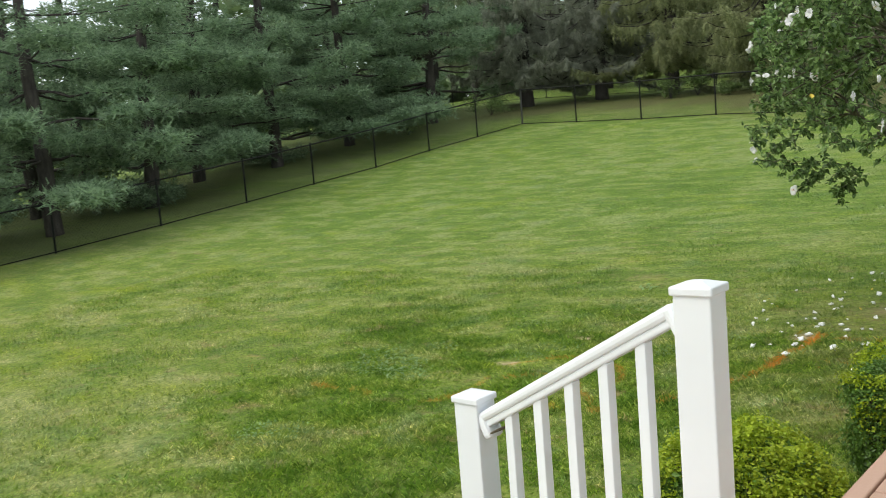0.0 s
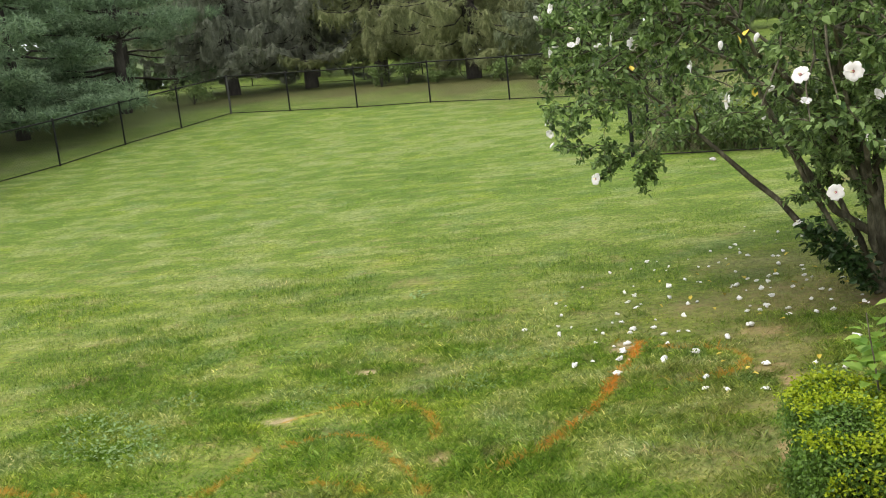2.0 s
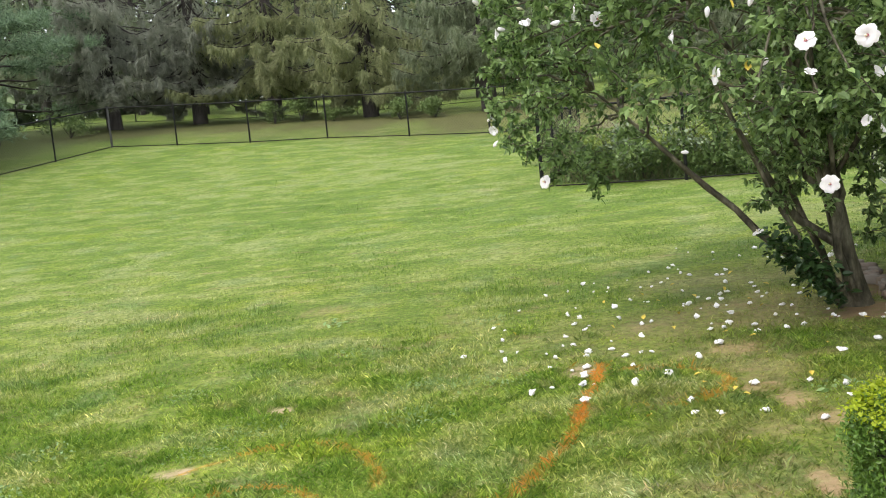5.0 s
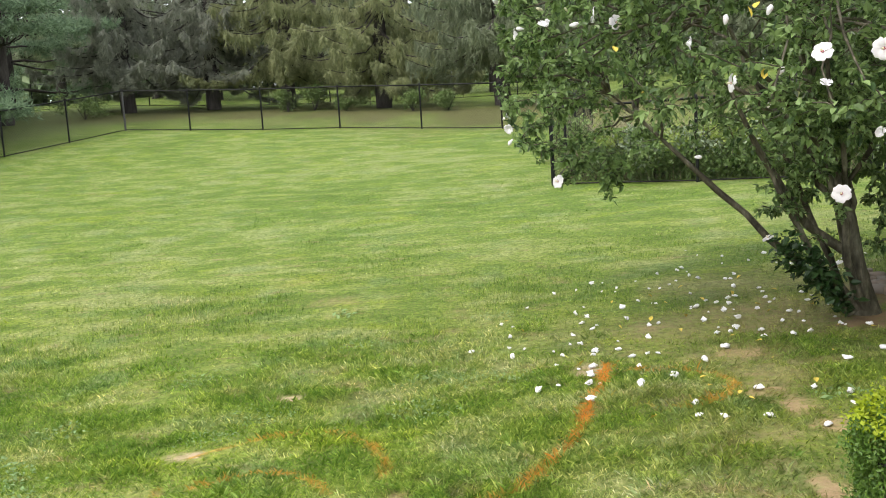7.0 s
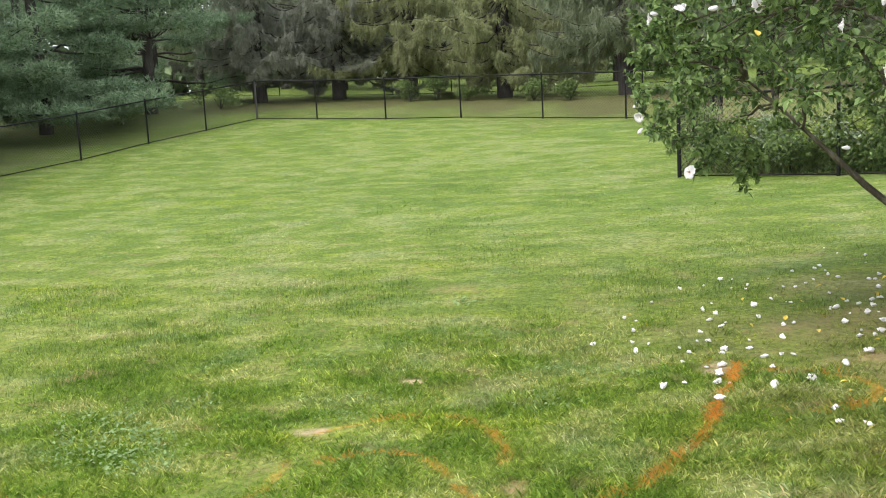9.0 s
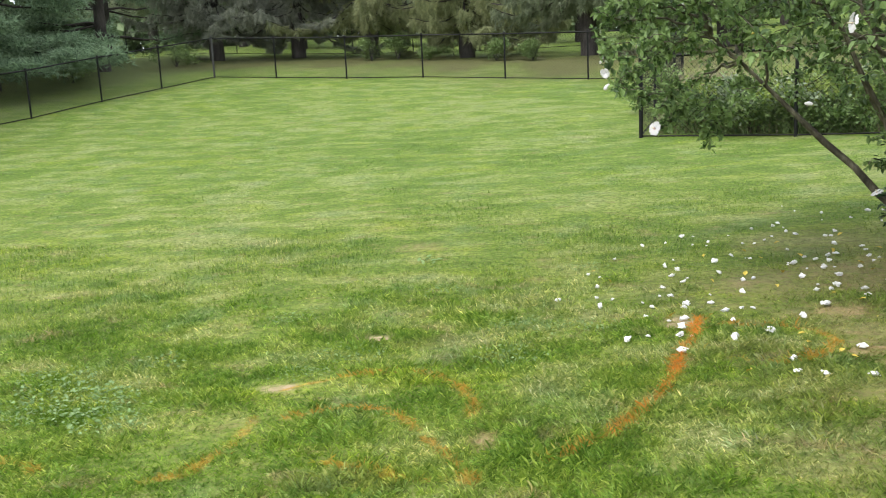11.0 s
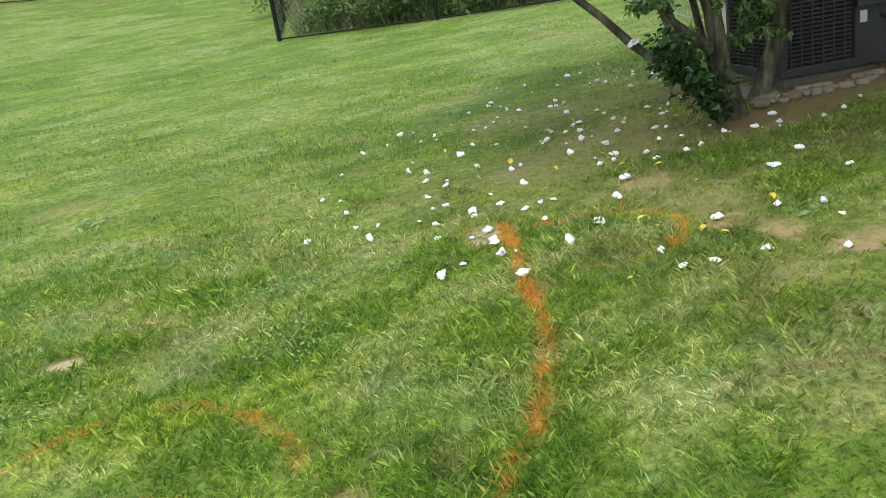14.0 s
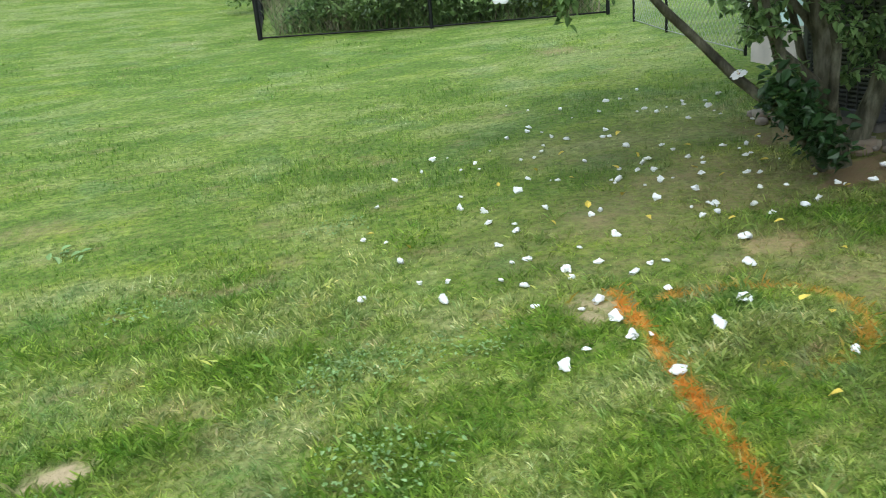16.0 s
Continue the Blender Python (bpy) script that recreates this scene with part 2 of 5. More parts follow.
def lawn_material():
    n = Nodes("lawn", 0.8, 0, 0.15)
    thatch = n.noise(60.0, 4, 0.7)
    c = lawn_colour(n)
    c = n.mix(n.ramp(thatch, [(0.42, (0, 0, 0)), (0.7, (0.6, 0.6, 0.6))]), c, (0.3, 0.27, 0.11))
    c = n.mix(n.ramp(n.noise(28.0, 4, 0.7), [(0.36, (0.6, 0.6, 0.6)), (0.5, (0, 0, 0))]), c, (0.06, 0.12, 0.014))
    c = n.mix(1.0, c, n.attr("tint"), "MULTIPLY")
    speck = n.ramp(n.noise(48.0, 4, 0.75), [(0.4, (0.42, 0.42, 0.42)), (0.56, (1, 1, 1))])
    clump = n.ramp(n.noise(10.0, 5, 0.7), [(0.4, (0.45, 0.45, 0.45)), (0.55, (1, 1, 1))])
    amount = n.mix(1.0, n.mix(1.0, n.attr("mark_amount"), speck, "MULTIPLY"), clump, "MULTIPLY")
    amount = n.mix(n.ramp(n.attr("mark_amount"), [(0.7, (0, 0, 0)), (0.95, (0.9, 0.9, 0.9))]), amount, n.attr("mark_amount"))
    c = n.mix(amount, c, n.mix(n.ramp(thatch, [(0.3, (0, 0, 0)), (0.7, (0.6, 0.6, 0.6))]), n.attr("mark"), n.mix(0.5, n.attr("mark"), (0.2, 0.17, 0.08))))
    n.colour(c)
    n.bump(n.noise(45, 4, 0.7), 0.8, 0.03)
    return n.mat


def blade_material():
    n = Nodes("grass_blade", 0.5, 0, 0.35)
    one = n.ramp(n.island(), [(0.0, (0.48, 0.56, 0.45)), (0.45, (0.88, 0.94, 0.88)), (0.8, (1.2, 1.15, 1.32)), (0.92, (1.45, 1.28, 1.75)), (1.0, (2.0, 1.65, 2.45))])
    c = n.mix(1.0, lawn_colour(n), one, "MULTIPLY")
    c = n.mix(1.0, c, n.attr("tint"), "MULTIPLY")
    c = n.mix(n.attr("mark_amount"), c, n.attr("mark"))
    return n.colour(c).leafy(0.5).mat


LAWN, BLADE = lawn_material(), blade_material()
BARK = Nodes("bark", 0.9, 0, 0.2)
BARK.colour(BARK.ramp(BARK.noise(9, 6, 0.65, (1, 1, 0.25)), [(0.3, (0.022, 0.02, 0.018)), (0.7, (0.085, 0.076, 0.068))]))
BARK = BARK.bump(BARK.noise(22, 5, 0.7, (1, 1, 0.2)), 0.8, 0.02).mat
HBARK = Nodes("shrub_bark", 0.85, 0, 0.2)
HBARK.colour(HBARK.ramp(HBARK.noise(14, 6, 0.65, (1, 1, 0.3)), [(0.32, (0.03, 0.028, 0.019)), (0.5, (0.092, 0.085, 0.058)), (0.72, (0.26, 0.24, 0.175))]))
HBARK = HBARK.bump(HBARK.noise(45, 5, 0.7, (1, 1, 0.25)), 1.0, 0.012).mat
PINE = leaf_material("pine_needles", (0.026, 0.078, 0.042), (0.46, 0.64, 0.38), 0.42, 0.55, 0.9, 0.45)
SPRUCE = leaf_material("spruce_needles", (0.21, 0.255, 0.125), (0.58, 0.62, 0.32), 0.56, 0.7, 0.5)
SPRUCE_DARK = leaf_material("dark_spruce_needles", (0.16, 0.21, 0.13), (0.43, 0.49, 0.3), 0.56, 0.7, 0.5)
SPRUCE_GREY = leaf_material("grey_spruce_needles", (0.24, 0.265, 0.2), (0.52, 0.555, 0.44), 0.56, 0.8, 0.5)
HLEAF = leaf_material("hibiscus_leaf", (0.011, 0.052, 0.014), (0.41, 0.59, 0.22), 0.42, 0.3, 2.2, 0.2)
YOUNG = leaf_material("young_leaf", (0.16, 0.36, 0.05), (0.46, 0.66, 0.14), 0.45, 0.45, 3, 0.3)
BOX_DARK = leaf_material("boxwood_leaf", (0.03, 0.1, 0.014), (0.2, 0.34, 0.055), 0.28, 0.4, 5)
BOX_GOLD = leaf_material("golden_leaf", (0.24, 0.37, 0.015), (0.52, 0.6, 0.035), 0.35, 0.5, 5)
WEED = leaf_material("garden_leaf", (0.1, 0.185, 0.05), (0.36, 0.48, 0.18), 0.4, 0.5, 1, 0.3)
WOODS = leaf_material("far_leaf", (0.09, 0.15, 0.07), (0.2, 0.28, 0.12), 0.25, 0.6, 0.2)
PETAL = Nodes("petal", 0.55, 0, 0.3)
PETAL = PETAL.colour(PETAL.ramp(PETAL.noise(40, 3), [(0.3, (0.84, 0.81, 0.84)), (0.7, (0.92, 0.91, 0.92))])).leafy(0.3).mat
WILTED = Nodes("wilted_petal", 0.7, 0, 0.2)
WILTED = WILTED.colour(WILTED.ramp(WILTED.noise(60, 4), [(0.25, (0.82, 0.79, 0.78)), (0.5, (0.92, 0.92, 0.92))])).leafy(0.2).mat
BUD = plain("bud", (0.62, 0.62, 0.42), 0.6, 0, 0.25, 60)
THROAT = plain("red_throat", (0.4, 0.06, 0.12), 0.6)
STAMEN = plain("stamen", (0.8, 0.74, 0.5), 0.7)
YELLOW = plain("yellow_leaf", (0.6, 0.46, 0.07), 0.6, 0, 0.25, 25)
VINYL = Nodes("white_vinyl", 0.32, 0, 0.5)
VINYL.colour(VINYL.ramp(VINYL.noise(3, 4), [(0.3, (0.8, 0.825, 0.88)), (0.7, (0.85, 0.872, 0.92))]))
VINYL = VINYL.bump(VINYL.noise(8, 2), 0.05, 0.003).mat
GRIME = plain("grime", (0.12, 0.1, 0.07), 0.9, 0, 0.4, 60)
BLACK = plain("black_vinyl", (0.006, 0.007, 0.006), 0.55, 0, 0.3, 8)
GREY_WIRE = plain("galvanised_wire", (0.3, 0.31, 0.28), 0.5, 0.3, 0.15, 8)
POST_GREY = plain("weathered_post", (0.045, 0.045, 0.042), 0.6, 0, 0.3, 8)
BLACK.node_tree.nodes["Principled BSDF"].inputs["Specular IOR Level"].default_value = 0.2
DECK = Nodes("composite_board", 0.6, 0, 0.3)
DECK.colour(DECK.mix(DECK.object_random(), DECK.ramp(DECK.noise(3, 5, 0.6, (0.3, 3, 1)), [(0.3, (0.42, 0.265, 0.195)), (0.7, (0.54, 0.36, 0.28))]), (0.5, 0.32, 0.245)))
DECK = DECK.bump(DECK.noise(40, 4, 0.7, (0.2, 2, 1)), 0.25, 0.003).mat
SIDING = plain("siding", (0.68, 0.83, 0.83), 0.45, 0, 0.05, 2, 0.1)
TRIM = plain("white_trim", (0.78, 0.79, 0.8), 0.45, 0, 0.05, 2)
FOUND = plain("foundation", (0.52, 0.46, 0.43), 0.85, 0, 0.15, 5, 0.4)
ROOF = plain("shingles", (0.1, 0.09, 0.085), 0.9, 0, 0.35, 5, 0.5)
ACMETAL = plain("dark_grey_steel", (0.055, 0.055, 0.06), 0.45, 0.2, 0.15, 8)
ACDARK = plain("coil_black", (0.012, 0.012, 0.012), 0.7, 0.2, 0.3, 30)
LABEL = plain("label_paper", (0.62, 0.64, 0.63), 0.5, 0, 0.06, 20)
STONE = Nodes("field_stone", 0.85, 0, 0.2)
STONE.colour(STONE.mix(STONE.object_random(), STONE.ramp(STONE.noise(9, 5), [(0.3, (0.17, 0.12, 0.085)), (0.7, (0.3, 0.23, 0.17))]), (0.26, 0.235, 0.2)))
STONE = STONE.bump(STONE.noise(70, 4), 0.5, 0.006).mat
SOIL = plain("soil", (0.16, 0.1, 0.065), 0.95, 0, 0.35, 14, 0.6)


# ---- where the conifers stand: x, y, height, reach, lowest limb ----
PINES = ((-18.6, 9.3, 12, 4.6, 1.2), (-18.9, 12.6, 12, 4.4, 1.6), (-21.5, 16.5, 13, 4.6, 1.3), (-19.6, 18.6, 13, 4.5, 1.2), (-19.2, 22.3, 13, 4.6, 1.0),
         (-18.0, 26.6, 13, 4.4, 1.0), (-19.5, 5.5, 12, 4.6, 1.2), (-23.5, 11.5, 12, 4.6, 1.2),
         (-26.0, 7.5, 13, 5.0, 1.4), (-26.5, 15.0, 13, 5.0, 1.5), (-25.5, 21.5, 13, 5.0, 1.4), (-24.0, 27.0, 13, 5.0, 1.4), (-21.0, 31.5, 13, 5.0, 1.3))
SPRUCES = ((-16.4, 32.5, 14, 4.2, 2.4), (-13.4, 34.5, 14, 4.6, 2.4), (-9.8, 34.2, 14, 4.6, 2.3), (-5.2, 32.4, 14, 4.4, 1.7), (-0.2, 30.2, 14, 4.2, 2.4), (4.6, 30.0, 14, 4.6, 2.8), (9.8, 29.0, 14, 4.6, 2.8))


# ---- marks on the lawn: bare spots, shade put into the colour, and spray-paint lines ----
PAINT = [
    [(1.13, 4.08), (1.1, 3.86), (1.05, 3.68), (0.99, 3.5), (0.955, 3.34), (0.93, 3.18)],
    [(0.93, 3.18), (0.9, 3.06), (0.84, 2.9), (0.77, 2.76), (0.7, 2.62), (0.63, 2.52)],
    [(0.63, 2.52), (0.5, 2.38), (0.4, 2.26)],
    [(1.27, 3.93), (1.48, 3.87), (1.64, 3.8), (1.72, 3.69), (1.73, 3.58), (1.66, 3.43), (1.54, 3.33), (1.38, 3.29)],
    [(-0.97, 3.03), (-0.81, 3.16), (-0.65, 3.25), (-0.42, 3.29), (-0.21, 3.23), (-0.05, 3.05), (0.03, 2.88), (0.05, 2.73)],
    [(-0.81, 2.69), (-0.69, 2.75), (-0.55, 2.83), (-0.37, 2.79), (-0.23, 2.68), (-0.1, 2.51), (0.03, 2.32), (0.15, 2.15)],
    [(0.15, 2.13), (-0.1, 2.14), (-0.26, 2.2), (-0.45, 2.27)],
    [(-1.95, 2.24), (-1.7, 2.18)], [(-1.14, 2.1), (-1.0, 2.16), (-0.93, 2.4), (-0.955, 2.68)],
    [(-2.45, 2.32), (-2.28, 2.27), (-2.1, 2.24)], [(-3.83, 2.9), (-3.4, 2.52)], [(-4.7, 4.6), (-4.4, 4.65)],
    [(0.94, 4.1), (1.1, 4.03), (1.1, 3.86)], [(1.5, 3.34), (1.34, 3.3), (1.24, 3.4)], [(0.98, 3.49), (1.07, 3.5)],
]
PAINT_WIDE = [0.027, 0.022, 0.019, 0.023, 0.023, 0.022, 0.026, 0.034, 0.034, 0.034, 0.03, 0.034, 0.055, 0.06, 0.022]
PAINT_THICK = [1.0, 0.92, 0.7, 0.84, 0.8, 0.78, 0.62, 0.62, 0.6, 0.82, 0.55, 0.55, 0.5, 0.42, 0.85]
# bare or dry spots, and broad weak ones that paint shade: x, y, half width, half depth, strength
BARE_AND_SHADE = [
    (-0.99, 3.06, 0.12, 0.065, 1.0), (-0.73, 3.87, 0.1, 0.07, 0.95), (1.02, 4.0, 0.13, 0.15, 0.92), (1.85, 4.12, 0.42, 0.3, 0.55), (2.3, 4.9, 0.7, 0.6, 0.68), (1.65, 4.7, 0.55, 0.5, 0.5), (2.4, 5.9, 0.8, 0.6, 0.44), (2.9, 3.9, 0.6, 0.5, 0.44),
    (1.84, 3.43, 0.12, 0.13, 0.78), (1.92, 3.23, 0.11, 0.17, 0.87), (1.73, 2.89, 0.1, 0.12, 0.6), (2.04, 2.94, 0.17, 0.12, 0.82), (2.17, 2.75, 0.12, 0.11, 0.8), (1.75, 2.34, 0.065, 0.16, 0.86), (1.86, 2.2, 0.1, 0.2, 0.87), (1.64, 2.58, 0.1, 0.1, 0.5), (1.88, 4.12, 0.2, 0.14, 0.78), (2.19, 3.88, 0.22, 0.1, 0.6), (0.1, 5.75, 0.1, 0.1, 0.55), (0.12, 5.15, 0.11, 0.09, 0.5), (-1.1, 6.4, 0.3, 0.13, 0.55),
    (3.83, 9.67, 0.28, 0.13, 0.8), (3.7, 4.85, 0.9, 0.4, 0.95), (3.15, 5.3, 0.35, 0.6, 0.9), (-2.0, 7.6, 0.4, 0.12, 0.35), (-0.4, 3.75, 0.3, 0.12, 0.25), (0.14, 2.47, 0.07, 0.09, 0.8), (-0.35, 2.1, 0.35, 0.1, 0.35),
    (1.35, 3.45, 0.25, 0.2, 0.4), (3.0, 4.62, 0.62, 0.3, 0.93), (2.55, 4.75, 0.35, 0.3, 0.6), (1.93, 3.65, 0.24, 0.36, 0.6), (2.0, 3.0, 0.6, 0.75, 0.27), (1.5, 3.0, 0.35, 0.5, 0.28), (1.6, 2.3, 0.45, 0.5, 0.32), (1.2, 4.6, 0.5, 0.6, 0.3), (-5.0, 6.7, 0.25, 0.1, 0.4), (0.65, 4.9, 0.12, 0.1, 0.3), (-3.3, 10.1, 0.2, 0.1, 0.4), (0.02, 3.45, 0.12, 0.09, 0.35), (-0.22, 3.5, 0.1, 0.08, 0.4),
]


def lawn_marks(x, y):
    """Colour and amount of the mark at each place; the weak dark spots and the litter hold painted shade."""
    n = len(x)
    col, amt = np.zeros((n, 3)), np.zeros(n)
    wob = np.sin(x * 23 + 3 * np.sin(y * 17)) * np.cos(y * 29 + 2 * np.sin(x * 13))
    near = (np.abs(x) < 7) & (y > 0) & (y < 12)
    for bx, by, rx, ry, s in BARE_AND_SHADE:
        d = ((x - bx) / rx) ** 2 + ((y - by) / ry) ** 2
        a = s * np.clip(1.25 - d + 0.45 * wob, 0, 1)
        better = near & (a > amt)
        # the weak spots' dark brown paints shade into the turf
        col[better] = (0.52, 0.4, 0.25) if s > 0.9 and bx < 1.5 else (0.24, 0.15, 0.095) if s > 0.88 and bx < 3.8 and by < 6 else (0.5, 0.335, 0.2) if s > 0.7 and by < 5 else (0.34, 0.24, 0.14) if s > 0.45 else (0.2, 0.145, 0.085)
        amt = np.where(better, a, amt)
    for line, wide, thick in zip(PAINT, PAINT_WIDE, PAINT_THICK):
        d2 = np.full(n, 9.0)
        for (ax, ay), (bx, by) in zip(line, line[1:]):
            ux, uy = bx - ax, by - ay
            k = np.clip(((x - ax) * ux + (y - ay) * uy) / (ux * ux + uy * uy), 0, 1)
            d2 = np.minimum(d2, (x - ax - k * ux) ** 2 + (y - ay - k * uy) ** 2)
        gap = np.sin(x * 61 + 2 * np.sin(y * 47)) * np.sin(y * 57 + 2 * np.sin(x * 41))
        a = thick * np.clip(1.3 - np.sqrt(d2) / wide + 0.6 * wob + 0.6 * gap - 0.9 * (1 - thick), 0, 1)
        better = near & (a > amt * 0.8)
        col[better] = (0.74, 0.32, 0.055) if thick > 0.9 else (0.67, 0.36, 0.07)
        amt = np.where(better, np.minimum(a, 1), amt)
    for k, (tx, ty, *_) in enumerate(PINES + SPRUCES):  # needle litter under the conifers, darkened to carry the trees' shade in its colour
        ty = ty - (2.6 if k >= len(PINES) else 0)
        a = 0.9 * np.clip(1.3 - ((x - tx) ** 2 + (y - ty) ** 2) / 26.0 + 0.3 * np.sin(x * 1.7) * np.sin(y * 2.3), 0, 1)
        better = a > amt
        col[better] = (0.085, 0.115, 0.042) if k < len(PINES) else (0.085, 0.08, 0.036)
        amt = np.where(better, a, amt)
    return col, amt


def up_slope(y):
    """The turf is drier by the house and greener up the slope."""
    k = np.clip((np.asarray(y) - 4.0) / 7.0, 0, 1)[:, None]
    return np.array([1.05, 1.0, 1.02]) * (1 - k) + np.array([0.87, 0.94, 0.92]) * k


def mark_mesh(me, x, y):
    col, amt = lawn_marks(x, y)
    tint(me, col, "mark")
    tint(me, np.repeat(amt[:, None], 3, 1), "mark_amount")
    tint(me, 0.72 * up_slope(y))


def spread(lo, hi, fine_lo, fine_hi, step, grow):
    """Grid lines: even within the fine stretch, wider and wider outside it."""
    mid = list(np.arange(fine_lo, fine_hi + step / 2, step))
    up, s = [mid[-1]], step
    while up[-1] < hi:
        s *= grow
        up.append(up[-1] + s)
    down, s = [mid[0]], step
    while down[-1] > lo:
        s *= grow
        down.append(down[-1] - s)
    return np.array(down[:0:-1] + mid + up[1:])


def build_ground():
    xs, ys = spread(-400, 400, -1.5, 2.5, 0.03, 1.1), spread(-60, 900, 1.9, 4.8, 0.03, 1.1)
    gx, gy = np.meshgrid(xs, ys)
    x, y = gx.ravel(), gy.ravel()
    z = ground_z(x, y) + np.where((np.abs(x) < 30) & (y < 40), 0.012 * np.sin(x * 2.1 + np.sin(y)) * np.sin(y * 1.7), 0)
    nx, ny = len(xs), len(ys)
    i, j = np.meshgrid(np.arange(ny - 1), np.arange(nx - 1), indexing="ij")
    f = np.stack([i * nx + j, i * nx + j + 1, (i + 1) * nx + j + 1, (i + 1) * nx + j], -1).reshape(-1, 4)
    me = mesh_np("ground", np.stack([x, y, z], -1), f, True)
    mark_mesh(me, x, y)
    return tagged(part("ground", me, LAWN), "mown green lawn climbing to a fence, with dry spots, painted-in shade and orange paint lines", "lawn", kind="structure")


build_ground()


def blades(name, x, y, height, width, label, tone=(1.0, 1.0, 1.0), tuft=1):
    """Standing grass, joined: bent, pointed blades, alone or fanning out from tufts."""
    n = len(x)
    shade = rng.choice(5, n, p=[0.4, 0.22, 0.16, 0.1, 0.12])
    shade = np.array([(1, 1, 1), (0.8, 0.85, 0.74), (1.0, 1.06, 1.3), (1.22, 1.13, 1.15), (1.08, 1.08, 0.88)])[shade] * rng.uniform(0.85, 1.15, (n, 1))
    tall = rng.uniform(0.55, 1.35, n) * (0.85 + 0.3 * np.sin(x * 6.1 + 1.3 * np.sin(y * 4.3)) * np.sin(y * 5.7 + np.sin(x * 3)))
    lean = rng.uniform(0, 2 * np.pi, n)
    if tuft > 1:
        x, y, tall, lean, shade = (np.repeat(q, tuft, 0) for q in (x, y, tall, lean, shade))
        n = len(x)
        way, far = rng.uniform(0, 2 * np.pi, n), 0.034 * np.sqrt(rng.random(n))
        x, y = x + far * np.cos(way), y + far * np.sin(way)
        way = np.where(rng.random(n) < 0.7, way - np.pi / 2, lean + rng.normal(0, 0.7, n))
    else:
        way = lean
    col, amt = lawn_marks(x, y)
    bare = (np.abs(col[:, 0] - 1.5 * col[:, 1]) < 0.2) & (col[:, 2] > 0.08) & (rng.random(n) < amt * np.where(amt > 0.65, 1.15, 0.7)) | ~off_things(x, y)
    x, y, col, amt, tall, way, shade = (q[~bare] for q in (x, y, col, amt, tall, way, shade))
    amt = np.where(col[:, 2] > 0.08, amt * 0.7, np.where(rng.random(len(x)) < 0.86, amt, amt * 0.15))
    n = len(x)
    if tuft > 1:
        tv = np.array([(-0.5, 0, 0), (0.5, 0, 0), (0.42, 0.15, 0.6), (0.0, 0.5, 0.95)])
        tf = np.array([(0, 1, 2), (0, 2, 3)])
    else:
        tv = np.array([(-0.5, 0, 0), (0.5, 0, 0), (0, 0.4, 1)])
        tf = np.array([(0, 1, 2)])
    h = height * rng.uniform(0.5, 1.4, n) * tall
    h = h * np.where((amt > 0.3) & (col[:, 1] < 0.25), 0.7, 1.0)
    s = np.stack([width * rng.uniform(0.7, 1.4, n), h, h], -1)
    offs = np.stack([x, y, ground_z(x, y) - 0.006], -1)
    tilt = np.radians(np.clip(rng.normal(22, 20, n), -10, 70))
    c, s_, ct, st = np.cos(way), np.sin(way), np.cos(tilt), np.sin(tilt)
    turns = np.stack([np.stack([c, -s_ * ct, -s_ * st], -1), np.stack([s_, c * ct, c * st], -1), np.stack([0 * c, -st, ct], -1)], 1)
    v, f = scatter(tv, tf, turns, offs, s)
    me = mesh_np(name, v, f)
    k = len(tv)
    tint(me, np.repeat(col, k, 0), "mark")
    tint(me, np.repeat(np.repeat(amt[:, None], 3, 1), k, 0), "mark_amount")
    tint(me, np.repeat(shade * 0.9 * np.asarray(tone) * up_slope(y), k, 0))
    return tagged(part(name, me, BLADE), label, "grass", kind="stuff")


def off_things(x, y):
    """Keeps grass off the deck, the house and the stones."""
    u = (x - 1.88) * E2.x + (y - 0.6) * E2.y
    v = (x - 1.88) * E1.x + (y - 0.6) * E1.y
    return ~((u > -0.04) & (v < 1.93) | (u > 0.62) & (v > 4.1) & (v < 5.45) | (u > 1.52) & (v < 7.4) | (u > -0.95) & (v < -1.05))


def grow(n, x0, x1, y0, y1, weight):
    x, y = rng.uniform(x0, x1, n), rng.uniform(y0, y1, n)
    keep = off_things(x, y) & (rng.random(n) < weight(x, y))
    return x[keep], y[keep]


def fade(v, lo, hi, soft):
    return np.clip(np.minimum(v - lo, hi - v) / soft, 0, 1)


gx, gy = grow(56000, -3.6, 3.4, -0.2, 5.4, lambda x, y: fade(x, -3.6, 4.5, 1.6) * np.clip((y + 0.2) / 1.6, 0, 1) * np.clip((5.4 - y) / 1.6, 0, 1) * np.clip(1.2 - (y - 1) / 6, 0.4, 1))
blades("lawn_grass", gx, gy, 0.037, 0.0024, "thick tufted grass near the deck", (1.36, 1.31, 1.46), 12)
gx, gy = grow(230000, -4.8, 4.0, 2.4, 9.0, lambda x, y: fade(x, -4.8, 5.5, 2.0) * np.clip((y - 2.4) / 1.8, 0, 1) * np.clip((9 - y) / 4, 0, 1))
blades("lawn_grass", gx, gy, 0.036, 0.0052, "mown grass round the shrub", (1.08, 1.06, 1.12))
gx, gy = grow(150000, -9, 7, 2.5, 19, lambda x, y: np.clip((y - 2.5) / 3.5, 0, 1) * np.clip((19 - y) / 9, 0, 1) * fade(x, -9, 9, 3))
blades("lawn_grass", gx, gy, 0.026, 0.008, "mown grass of the open lawn", (1.0, 1.02, 1.05))
gx, gy = grow(40000, -15, 4, 8, 26, lambda x, y: np.clip((y - 8) / 6, 0, 1) * (y < 25.3 - 0.12 * (x + 13.0)))
blades("lawn_grass", gx, gy, 0.024, 0.016, "mown grass up to the back fence", (0.98, 1.02, 1.02))
